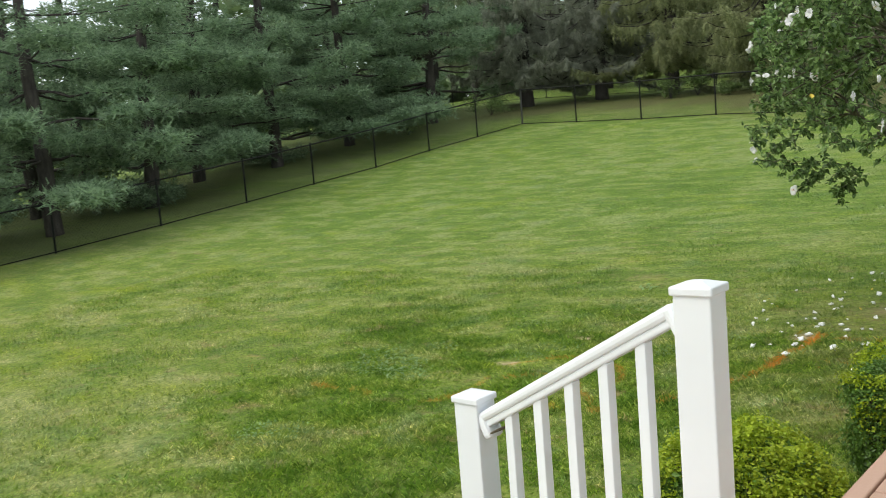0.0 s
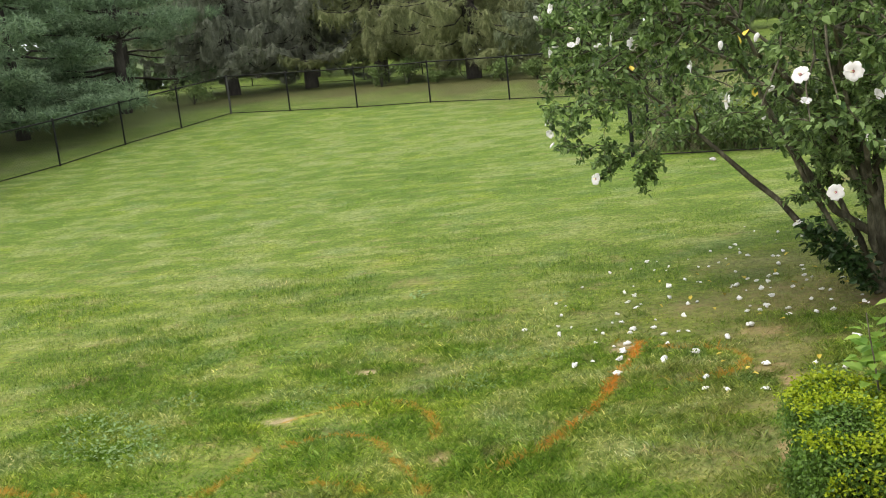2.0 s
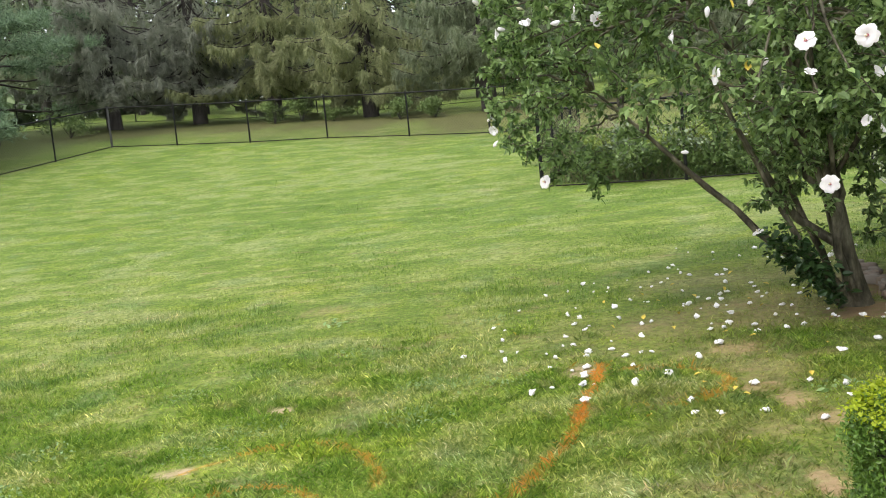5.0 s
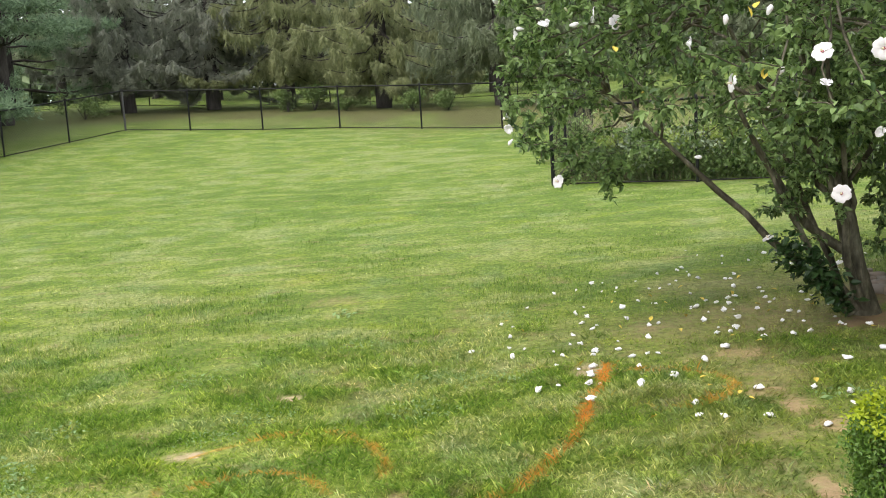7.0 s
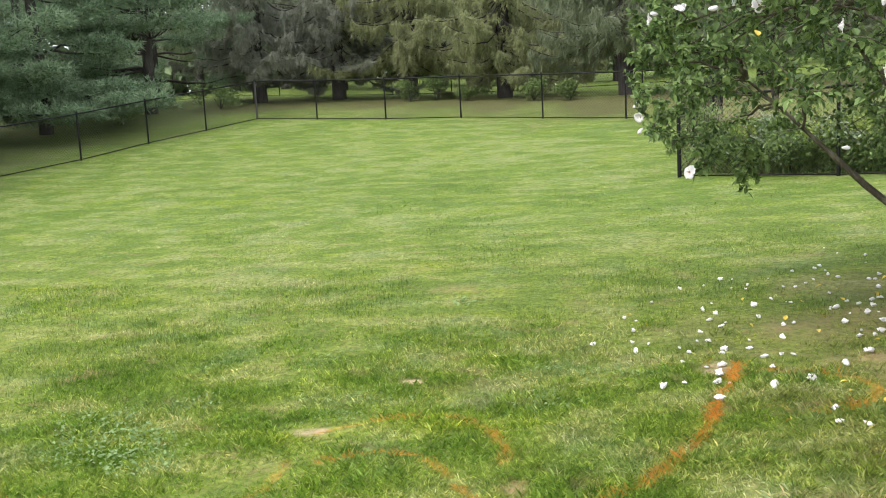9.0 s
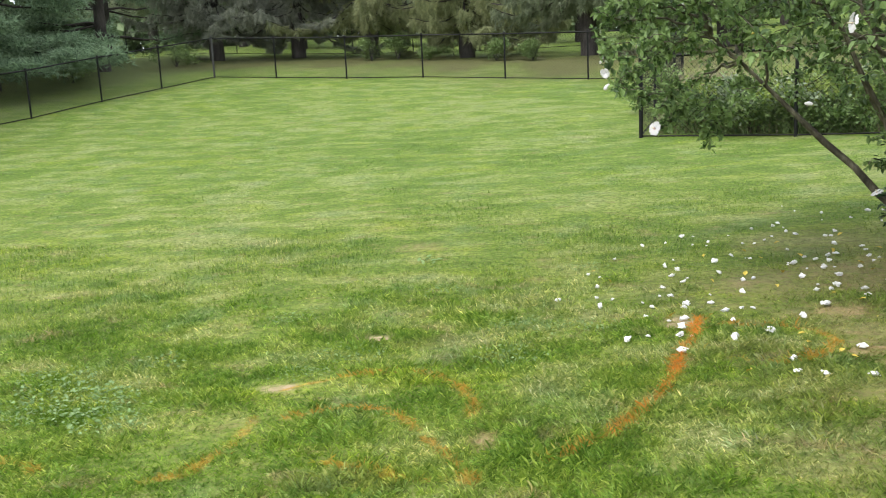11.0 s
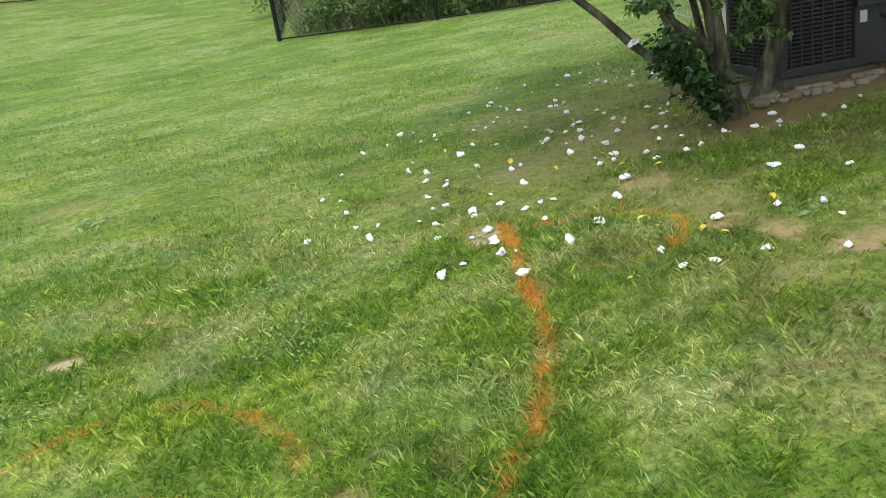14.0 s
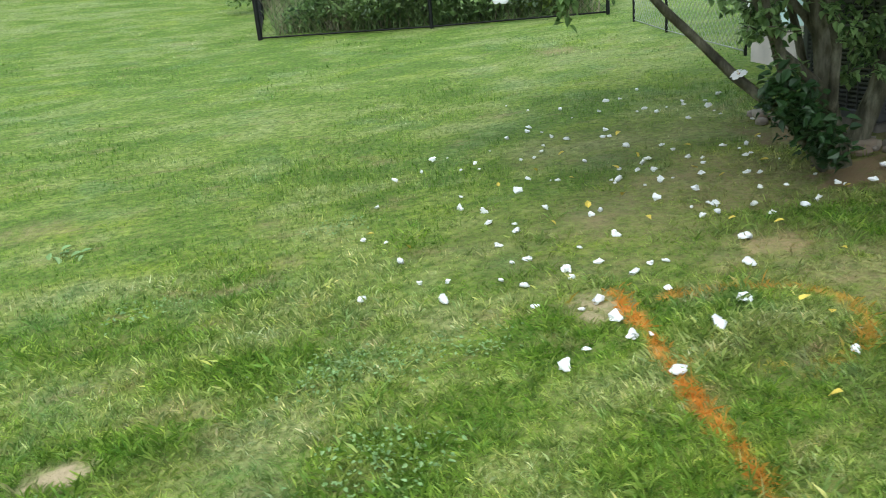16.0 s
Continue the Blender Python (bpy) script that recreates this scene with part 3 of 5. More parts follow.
gx, gy = grow(80000, -10, -1.6, -1.0, 7, lambda x, y: fade(x, -13, -1.0, 2.0))
blades("lawn_grass", gx, gy, 0.05, 0.008, "mown grass beside the deck steps", (1.08, 1.05, 0.95))


# ---- house, deck, steps ----
def build_house():
    house = thing("house", "single-storey house end with pale blue lap siding on a pinkish foundation", "house")
    v0, v1, u0, u1 = -7.0, 7.3, 1.6, 9.0
    base, top = 0.62, 3.4
    part("foundation", boxed(u1 - u0 - 0.04, v1 - v0 - 0.04, base + 0.6, local((u0 + u1) / 2, (v0 + v1) / 2, (base - 0.6) / 2)), FOUND, house)
    part("wall", boxed(u1 - u0 - 0.03, v1 - v0 - 0.03, top - base, local((u0 + u1) / 2, (v0 + v1) / 2, (base + top) / 2)), SIDING, house)
    h = 0.115
    board = bmesh.new()
    lx = v1 - v0 - 0.1
    vs = [board.verts.new(p) for p in ((0, -lx / 2, 0), (0, lx / 2, 0), (-0.022, -lx / 2, 0), (-0.022, lx / 2, 0), (-0.004, -lx / 2, h), (-0.004, lx / 2, h))]
    board.faces.new((vs[0], vs[1], vs[3], vs[2]))
    board.faces.new((vs[2], vs[3], vs[5], vs[4]))
    me = bpy.data.meshes.new("siding_board")
    board.to_mesh(me)
    board.free()
    me.materials.append(SIDING)
    k = 0
    while base + k * h < top - 0.1:
        part("siding_board", me, SIDING, house, m=local(u0 + 0.012, (v0 + v1) / 2, base + k * h))
        k += 1
    part("corner_trim", boxed(0.1, 0.1, top - base + 0.02, local(u0 + 0.03, v1 - 0.03, (base + top) / 2), 0.006), TRIM, house, "white corner trim")
    roof = bmesh.new()
    for s in (-1, 1):
        box(roof, 4.6, v1 - v0 + 0.8, 0.12, local((u0 + u1) / 2 + s * 2.1, (v0 + v1) / 2, top + 0.85) @ Matrix.Rotation(s * 0.36, 4, "Y"))
    part("roof", roof, ROOF, house, "dark shingle roof")
    part("gutter", boxed(0.12, v1 - v0 + 0.8, 0.1, local(u0 - 0.35, (v0 + v1) / 2, top - 0.0), 0.02), TRIM, house, "white gutter")


build_house()
DECK_Z = 0.41


def build_deck():
    deck = thing("deck", "low deck of pinkish-brown composite boards along the house", "deck")
    v1, ln = 1.9, 6.9
    part("border_board", boxed(0.05, ln, 0.028, local(0.06, v1 - ln / 2, DECK_Z - 0.014), 0.006), DECK, deck)
    part("fascia", boxed(0.022, ln, 0.2, local(0.022, v1 - ln / 2, DECK_Z - 0.03 - 0.1)), DECK, deck)
    part("fascia", boxed(1.5, 0.022, 0.2, local(0.79, v1 - 0.02, DECK_Z - 0.03 - 0.1)), DECK, deck)
    # solid brown block added to close the space under the boards
    part("skirt", boxed(1.5, ln - 0.1, 0.6, local(0.8, v1 - ln / 2, DECK_Z - 0.04 - 0.3)), SOIL, deck, "soil-brown skirt block filling the space below the boards")
    b = boxed(1.5, 0.124, 0.026, Matrix(), 0.005)
    me = bpy.data.meshes.new("deck_board")
    b.to_mesh(me)
    b.free()
    for k in range(51):
        part("deck_board", me, DECK, deck, m=local(0.092 + 0.75, v1 - 0.065 - k * 0.132, DECK_Z - 0.013))
    steps = thing("deck_steps", "composite steps going down from the deck to the lawn", "steps")
    for k in range(3):
        z = DECK_Z - 0.155 * (k + 1)
        part("tread", boxed(0.29, 1.1, 0.03, local(-0.14 - 0.28 * k, -1.78, z - 0.015), 0.006), DECK, steps)
        part("riser", boxed(0.02, 1.1, 0.22, local(-0.01 - 0.28 * k, -1.78, z - 0.03 - 0.11)), DECK, steps)


build_deck()


def build_railing():
    rail = thing("stair_railing", "white vinyl stair railing with two capped posts and square balusters", "railing")
    pu, pl = Vector((1.652, -0.519, 0)), Vector((0.906, -0.324, 0))
    for p, top, foot in ((pu, 1.15, 0.0), (pl, 0.777, -0.27)):
        h = top - 0.028 - foot
        at = lambda z: Matrix.Translation((p.x, p.y, z)) @ Matrix.Rotation(-0.11, 4, "Z")
        post = part("post", boxed(0.087, 0.087, h, at(foot + h / 2), 0.004), VINYL, rail)
        cap = bmesh.new()
        box(cap, 0.099, 0.099, 0.02, at(top - 0.02), 0.004)
        tmp = bmesh.new()
        bmesh.ops.create_cone(tmp, segments=4, radius1=0.094 * 0.7071, radius2=0.02, depth=0.009, cap_ends=True, matrix=at(top - 0.0057) @ Matrix.Rotation(radians(45), 4, "Z"))
        me = bpy.data.meshes.new("cap")
        tmp.to_mesh(me)
        tmp.free()
        cap.from_mesh(me)
        part("cap", cap, VINYL, post)
    d = (pl - pu).normalized()
    pa, pb = pu + d * 0.046, pl - d * 0.046
    pa.z, pb.z = 1.067, 0.684
    ang = math.atan2(pa.z - pb.z, (pa - pb).xy.length)
    ln = (pa - pb).length
    yaw = Matrix.Rotation(math.atan2(-d.y, -d.x), 4, "Z")
    mid = Matrix.Translation((pa + pb) / 2) @ yaw @ Matrix.Rotation(-ang, 4, "Y")
    top_rail = bmesh.new()
    box(top_rail, ln, 0.056, 0.03, mid @ Matrix.Translation((0, 0, 0.019)), 0.01)
    box(top_rail, ln, 0.042, 0.022, mid @ Matrix.Translation((0, 0, -0.004)), 0.006)
    top = part("top_rail", top_rail, VINYL, rail)
    for end in (1, -1):
        part("bracket", boxed(0.032, 0.062, 0.08, mid @ Matrix.Translation((end * (ln / 2 - 0.012), 0, -0.006)), 0.012), VINYL, top)
    part("stain", boxed(0.05, 0.058, 0.005, mid @ Matrix.Translation((-ln / 2 + 0.055, 0, -0.034)), 0.002), GRIME, top, "mildewed underside")
    part("bottom_rail", boxed(ln, 0.04, 0.036, Matrix.Translation((0, 0, -0.72)) @ mid, 0.006), VINYL, rail)
    for k in range(5):
        p = pb.lerp(pa, 0.16 + 0.17 * k)
        part("baluster", boxed(0.031, 0.031, 0.7, Matrix.Translation((p.x, p.y, p.z - 0.36)) @ yaw, 0.003), VINYL, rail)


build_railing()


# ---- fences ----
def chain_wire(a, b, h, pitch=0.065, r=0.0014):
    """The diamond mesh between two posts: wires slanting both ways, joined."""
    a, b = np.asarray(a, float), np.asarray(b, float)
    ln = np.linalg.norm((b - a)[:2])
    parts = []
    ring = np.array([(-1, -1), (1, -1), (1, 1), (-1, 1)]) * r
    d = (b - a) / ln
    nrm = np.array([-d[1], d[0], 0])
    for s in (1, -1):
        for c in np.arange(-h if s > 0 else 0, ln if s > 0 else ln + h, pitch * 1.414):
            t0, t1 = (max(0, -c), min(h, ln - c)) if s > 0 else (max(0, c - ln), min(h, c))
            if t1 - t0 < 0.03:
                continue
            p = [a + d * (c + s * t) + np.array([0, 0, t + 0.03]) for t in (t0, t1)]
            side = np.cross((p[1] - p[0]) / np.linalg.norm(p[1] - p[0]), nrm)
            v = np.array([q + nrm * x + side * y for q in p for x, y in ring])
            f = np.array([(k, (k + 1) % 4, 4 + (k + 1) % 4, 4 + k) for k in range(4)])
            parts.append((v, f))
    return mesh_np("chain_mesh", *join(parts))


def rail_tube(p, q, r, sides=8):
    return mesh_np("rail", *tube(np.array([p, (np.asarray(p) + np.asarray(q)) / 2, q]), r, sides), True)


def build_fence(points, heights, label, thick=(), wire=None, pale=()):
    fence = thing("chain_link_fence", label, "fence")
    for k, ((x, y), h) in enumerate(zip(points, heights)):
        z = gz(x, y)
        r = 0.036 if k in thick else 0.016 if wire else 0.027
        v, f = tube([(x, y, z - 0.1), (x, y, z + h / 2), (x, y, z + h + 0.02)], r, 10)
        post = part("fence_post", mesh_np("fence_post", v, f, True), POST_GREY if k in pale else BLACK, fence)
        cv, cf = tube([(x, y, z + h), (x, y, z + h + 0.035), (x, y, z + h + 0.05)], [r + 0.006, r + 0.005, 0.004], 10)
        part("post_cap", mesh_np("post_cap", cv, cf, True), BLACK, post)
    for (ax, ay), (bx, by), ha, hb in zip(points, points[1:], heights, heights[1:]):
        a, b = np.array((ax, ay, gz(ax, ay))), np.array((bx, by, gz(bx, by)))
        part("top_rail", rail_tube(a + [0, 0, ha - 0.02], b + [0, 0, hb - 0.02], 0.021), BLACK, fence)
        lift = np.array([0, 0, 0.03])
        part("bottom_wire", rail_tube(a + lift, b + lift, 0.006 if wire else 0.014, 6), wire or BLACK, fence)
        part("mesh_panel", chain_wire(a, b, min(ha, hb) - 0.06), wire or BLACK, fence)


LEFT = [(-13.0, 25.55), (-13.72, 23.3), (-14.36, 21.0), (-14.66, 18.3), (-15.2, 15.85), (-15.52, 13.35), (-15.79, 10.6), (-16.0, 7.8), (-16.25, 5.1), (-16.5, 2.4), (-16.75, -0.3)]
BACK = [(-13.0, 25.55), (-10.62, 25.4), (-8.0, 25.12), (-5.35, 24.93), (-2.57, 24.1), (-0.05, 23.2), (2.5, 22.35)]
SIDE = [(1.12 + 0.34 * k, 13.7 + 2.2 * k) for k in range(5)][::-1]
GARDEN = [(1.12 + 2.3 * k, 13.7 - 0.92 * k) for k in range(3)]
GATE = [(5.5, 10.85), (5.2, 9.7), (4.78, 7.85)]
build_fence(LEFT, [1.36, 1.35, 1.33, 1.3, 1.26, 1.24, 1.22, 1.2, 1.2, 1.2, 1.2], "black chain-link fence in front of white pines", (0,), None, (0,))
build_fence(BACK, [1.36] * 7, "black chain-link fence at the back of the lawn")
build_fence([(-23.9 + 3.02 * k, 37.2 + 0.1 * k) for k in range(10)], [1.3] * 10, "black chain-link fence of the next yard, beyond the spruces")
build_fence(SIDE + GARDEN[1:], [1.37] * 7, "black chain-link fence round an overgrown garden", (4,))
build_fence(GATE, [1.37] * 3, "chain-link fence with grey wire between the garden and the house corner", (), GREY_WIRE)


# ---- conifers ----
def needle_tuft(n, length, width, tilt):
    """A small spray of needles that fans out along +z."""
    v, f = [], []
    for k in range(n):
        a, t = k * 2.399, radians(tilt) * math.sqrt((k + 0.5) / n)
        d = np.array([math.sin(t) * math.cos(a), math.sin(t) * math.sin(a), math.cos(t)])
        s = np.cross(d, [0.3, 0.5, 0.8])
        s = s / np.linalg.norm(s) * width
        ln = length * (0.75 + 0.25 * ((k * 7) % 5) / 4)
        v += [-s, s, d * ln]
        f.append((3 * k, 3 * k + 1, 3 * k + 2))
    return np.array(v), np.array(f)


def white_pine(x, y, height, reach, low, lean=(0, 0)):
    """Soft, layered pine: level limbs in whorls with plumes of long needles."""
    tree = thing("white_pine", "tall white pine with soft blue-green layered boughs and a dark trunk", "tree", "pines along the fence")
    z0 = gz(x, y)
    foot = np.array([x, y, z0 - 0.2])
    top = foot + [lean[0], lean[1], height]
    spine = bend(foot, top, 0, 12, 0.06)
    wood = [tube(spine, np.linspace(0.24, 0.03, 12), 10)]
    tv, tf = needle_tuft(5, 0.225, 0.018, 75)
    offs, dirs = [], []
    z = low
    while z < height - 0.4:
        t = z / height
        level = rng.uniform(-0.06, 0.14) if z > 2.6 else rng.uniform(-0.12, 0.06)
        for k in range(rng.integers(5, 8)):
            a = rng.uniform(0, 2 * np.pi)
            ln = reach * (1 - 0.7 * t) * rng.uniform(0.55, 1.15)
            base = foot + (top - foot) * t
            rise = level + rng.uniform(-0.05, 0.05)
            tip = base + [math.cos(a) * ln, math.sin(a) * ln, rise * ln]
            limb = bend(base, tip, rng.uniform(-0.1, 0.25), 7, 0.05)
            wood.append(tube(limb[::1 if z < 5 else 3], (np.linspace(0.05, 0.008, 7) * (1.2 - t))[::1 if z < 5 else 3], 4 if z < 5 else 3))
            dens = (1.0 if x > -21 else 0.5 if x > -24 else 0.32) if z < 5.8 else 0.2
            m = int(ln * 3.4 * (dens if z < 5.8 else 0.45))  # plumes
            u = rng.uniform(0.2, 1.0, m) ** 0.6
            i = np.minimum(5, (u * 6).astype(int))
            p0 = limb[i] + (limb[i + 1] - limb[i]) * (u * 6 - i)[:, None]
            side = a + rng.choice([-1, 1], m) * rng.uniform(0.2, 1.2, m)
            tl = rng.uniform(0.3, 0.9, m) * (1.3 - u * 0.5)
            arm = np.stack([np.cos(side) * tl, np.sin(side) * tl, rng.uniform(-0.05, 0.16, m)], -1)
            for q in range(0, m, 3):
                wood.append(tube(np.array([p0[q], p0[q] + arm[q] * 0.5 + [0, 0, 0.02], p0[q] + arm[q]]), [0.01, 0.007, 0.004], 3))
            for w in range(26 if z < 5.8 else 12):
                puff = rng.normal(0, 1, (m, 3)) * [0.25, 0.25, 0.1]
                offs.append(p0 + arm * 0.75 + puff)
                dirs.append(0.6 * arm / tl[:, None] + puff * 3.0 + rng.normal(0, 0.3, (m, 3)) + [0, 0, 0.35])
        z += rng.uniform(0.8, 1.15)
    part("trunk", mesh_np("trunk", *join(wood), True), BARK, tree)
    offs, dirs = np.concatenate(offs), np.concatenate(dirs)
    v, f = scatter(tv, tf, frames(dirs, rng.uniform(0, 6, len(dirs))), offs, rng.uniform(0.8, 1.35, len(offs)))
    part("crown", mesh_np("crown", v, f), PINE, tree)


def spruce(x, y, height, reach, low, needles, coarse=1.0, hem=(1.5, 2.8)):
    """Norway spruce: long limbs that sag and turn up at the tip, hung with curtains of branchlets."""
    tree = thing("norway_spruce", "old spruce with drooping grey-green hanging boughs and a bare lower trunk", "tree", "spruces behind the fence")
    z0 = gz(x, y)
    foot = np.array([x, y, z0 - 0.2])
    spine = bend(foot, foot + [0, 0, height], 0, 10, 0.04)
    wood = [tube(spine, np.linspace(0.34, 0.03, 10), 10)]
    tv, tf = needle_tuft(4, 0.28, 0.017, 32)
    offs, dirs, z = [], [], low
    while z < height - 0.5:
        t = z / height
        for k in range(rng.integers(5, 8)):
            a = rng.uniform(0, 2 * np.pi)
            ln = reach * (1 - 0.75 * t) * rng.uniform(0.5, 1.15)
            base = foot + [0, 0, z + rng.uniform(-0.3, 0.35)]
            u = np.linspace(0, 1, 9)
            fall = min(rng.uniform(0.2, 0.42) * ln, z - hem[0] * 0.75 + 0.35)
            limb = base + np.stack([np.cos(a + 0.2 * u * rng.normal()) * ln * u, np.sin(a) * ln * u, -fall * np.sin(u * 2.3) / 0.93], -1) + rng.normal(0, 0.025, (9, 3))
            low_limb = z < 5.4 and coarse == 1
            wood.append(tube(limb[::1 if low_limb else 4], np.linspace(0.05, 0.008, 9)[::1 if low_limb else 4], 4 if low_limb else 3))
            m = int(ln * (18.0 if z < 5.6 else 3.0) / coarse ** 2)
            w = rng.uniform(0.12, 1.0, m)
            i = np.minimum(7, (w * 8).astype(int))
            p0 = limb[i] + (limb[i + 1] - limb[i]) * (w * 8 - i)[:, None]
            side = a + rng.choice([-1, 1], m) * rng.uniform(0.5, 1.4, m)
            out = rng.uniform(0.02, 0.55, m) * (1.15 - w)
            drop = rng.gamma(3.0, 0.17, m) * (1.15 - 0.55 * w)
            drop = np.clip(np.minimum(drop, p0[:, 2] - z0 - rng.uniform(*hem, m)), 0.04, 1.5)
            for q in range(7):
                f = (q + rng.random(m)) / 7
                reach_out = np.minimum(1, f * 2.2) * out
                p = p0 + np.stack([np.cos(side) * reach_out, np.sin(side) * reach_out, -drop * f ** 1.3], -1)
                offs.append(p + rng.normal(0, 0.018, (m, 3)))
                d = np.stack([np.cos(side) * out, np.sin(side) * out, -drop * 0.4 - drop * f], -1)
                dirs.append(d / np.linalg.norm(d, axis=1, keepdims=True) + rng.normal(0, 0.2, (m, 3)))
        z += rng.uniform(0.36, 0.6)
    part("trunk", mesh_np("trunk", *join(wood), True), BARK, tree)
    offs, dirs = np.concatenate(offs), np.concatenate(dirs)
    v, f = scatter(tv, tf, frames(dirs, rng.uniform(0, 6, len(dirs))), offs, coarse * rng.uniform(0.7, 1.35, len(offs)))
    part("crown", mesh_np("crown", v, f), needles, tree)


for x, y, h, r, low in PINES:
    white_pine(x, y, h, r, low, rng.normal(0, 0.3, 2))
for x, y, h, r, low in SPRUCES:
    spruce(x, y, h, r, low, SPRUCE_GREY if -18 < x < -12 else SPRUCE_DARK if x < -12 or x > -1 else SPRUCE, 1.0, (0.2, 1.3) if -6 < x < -5 else (0.95, 2.0))
for k in range(9):  # a second, farther row that closes the gaps
    spruce(-27 + 5.2 * k, 45 + 2.0 * math.sin(k * 2.3), 17, 5.5, 3.4, SPRUCE_DARK, 1.9, (1.8, 3.4))


# ---- far distance ----
def leaf_form(lobes=True):
    """A pointed leaf along +y, folded at its midrib and curled down at the tip, root at the origin, one unit long."""
    side = [(0.31, 0.26), (0.28, 0.56)] if lobes else [(0.24, 0.2), (0.3, 0.5), (0.18, 0.8)]
    pts = [(0, 0)] + side + [(0, 1)] + [(-x, y) for x, y in side[::-1]]
    v = np.array([(x, y, 0.4 * abs(x) - 0.2 * y * y) for x, y in pts])
    n = len(side) + 1
    f = [(0, k, k + 1) for k in range(1, n)] + [(0, k, k + 1) for k in range(n, len(pts) - 1)]
    return v, np.array(f)


OVAL = (np.array([(0, 0, 0), (0.3, 0.5, 0.08), (0, 1, 0), (-0.3, 0.5, 0.08)], float), np.array([(0, 1, 2), (0, 2, 3)]))


def leaf_cloud(n, centre, radii, size, hollow=0.0, form=OVAL):
    """Leaves filling a rounded clump."""
    d = rng.normal(0, 1, (n, 3))
    d /= np.linalg.norm(d, axis=1, keepdims=True)
    r = (hollow + (1 - hollow) * rng.random((n, 1))) ** 0.5
    p = np.asarray(centre) + d * r * np.asarray(radii)
    return scatter(*form, rots(n, 0, 85), p, size * rng.uniform(0.6, 1.3, n))


def build_far_woods():
    parts = []
    for k in range(170):
        a, d = rng.uniform(-1.2, 0.6), rng.uniform(64, 90)
        x, y = d * math.sin(a), d * math.cos(a)
        h = rng.uniform(10, 17)
        parts.append(leaf_cloud(170, (x, y, gz(x, y) + h * 0.46), (rng.uniform(3, 5), rng.uniform(3, 5), h * 0.52), 1.3, 0.3))
    for k in range(150):  # the woods' low edge
        a, d = rng.uniform(-1.1, 0.5), rng.uniform(60, 68)
        x, y = d * math.sin(a), d * math.cos(a)
        h = rng.uniform(2.5, 5)
        parts.append(leaf_cloud(90, (x, y, gz(x, y) + h * 0.42), (rng.uniform(1.5, 3), rng.uniform(1.5, 3), h * 0.5), 0.9, 0.2))
    tagged(part("far_woods", mesh_np("far_woods", *join(parts)), WOODS), "hazy green broadleaf woods beyond the conifers", "woods", kind="stuff")


build_far_woods()


# ---- garden behind the chain-link fence ----
STRAW = leaf_material("dry_stalk", (0.22, 0.2, 0.1), (0.5, 0.46, 0.3), 0.25, 0.7, 1)
GARDEN_YELLOW = leaf_material("yellow_green_leaf", (0.16, 0.26, 0.045), (0.44, 0.54, 0.13), 0.4, 0.5, 1, 0.3)
GARDEN_PALE = leaf_material("pale_leaf", (0.16, 0.24, 0.12), (0.44, 0.52, 0.34), 0.35, 0.55, 1, 0.3)


def build_garden():
    for k in range(30):
        t = (k + rng.random()) / 30
        x = 1.9 + 3.9 * t + rng.uniform(-0.3, 0.3)
        y = 14.2 - 0.4 * (x - 1.12) + (rng.uniform(0.05, 0.4) if k % 3 else rng.uniform(0.6, 3.6))
        h = rng.uniform(0.5, 1.0)
        bush = thing("garden_shrub", "leafy overgrown garden shrub behind the chain-link fence", "shrub", "garden shrubs", at=pose(x, y, gz(x, y)))
        stems = [tube(bend((0, 0, -0.02), (rng.normal(0, 0.2), rng.normal(0, 0.2), h * 0.9), 0, 4, 0.02), [0.012, 0.01, 0.008, 0.004], 4) for q in range(6)]
        part("stem", mesh_np("stem", *join(stems)), HBARK, bush, kind="stuff")
        cl = [leaf_cloud(110, (rng.normal(0, 0.25), rng.normal(0, 0.25), h * rng.uniform(0.3, 0.85)), (0.3, 0.3, 0.25), 0.085) for q in range(9)]
        part("foliage", mesh_np("foliage", *join(cl)), (WEED, GARDEN_YELLOW, HLEAF, WEED, GARDEN_PALE)[k % 5], bush)
    x, y = [], []
    n = 6000
    t, d = rng.random(n), rng.random(n)
    x = 1.35 + 4.4 * t + 0.5 * d
    y = 13.95 - 0.4 * (x - 1.12) + 4.5 * d
    tv = np.array([(-0.5, 0, 0), (0.5, 0, 0), (0, 0.3, 1)])
    v, f = scatter(tv, np.array([(0, 1, 2)]), rots(n, 0, 55), np.stack([x, y, ground_z(x, y)], -1), np.stack([np.full(n, 0.014), np.full(n, 0.3), rng.uniform(0.15, 0.5, n)], -1))
    tagged(part("garden_weeds", mesh_np("garden_weeds", v, f), WEED), "tall green weeds inside the garden fence", "weeds", kind="stuff")
    n = 11000
    t, d = rng.random(n), rng.random(n)
    x = 1.4 + 4.4 * t + 0.5 * d
    y = 14.05 - 0.4 * (x - 1.12) + 6.5 * d
    keep = np.sin(x * 1.7 + 1) * np.sin(y * 1.3) + rng.normal(0, 0.4, n) > 0
    x, y = x[keep], y[keep]
    n = len(x)
    v, f = scatter(tv, np.array([(0, 1, 2)]), rots(n, 0, 35), np.stack([x, y, ground_z(x, y)], -1), np.stack([np.full(n, 0.018), np.full(n, 0.25), rng.uniform(0.2, 0.6, n) + 0.35 * d[keep]], -1))
    tagged(part("dry_weeds", mesh_np("dry_weeds", v, f), STRAW), "straw-coloured dry weeds and seed heads in the garden", "weeds", kind="stuff")


build_garden()


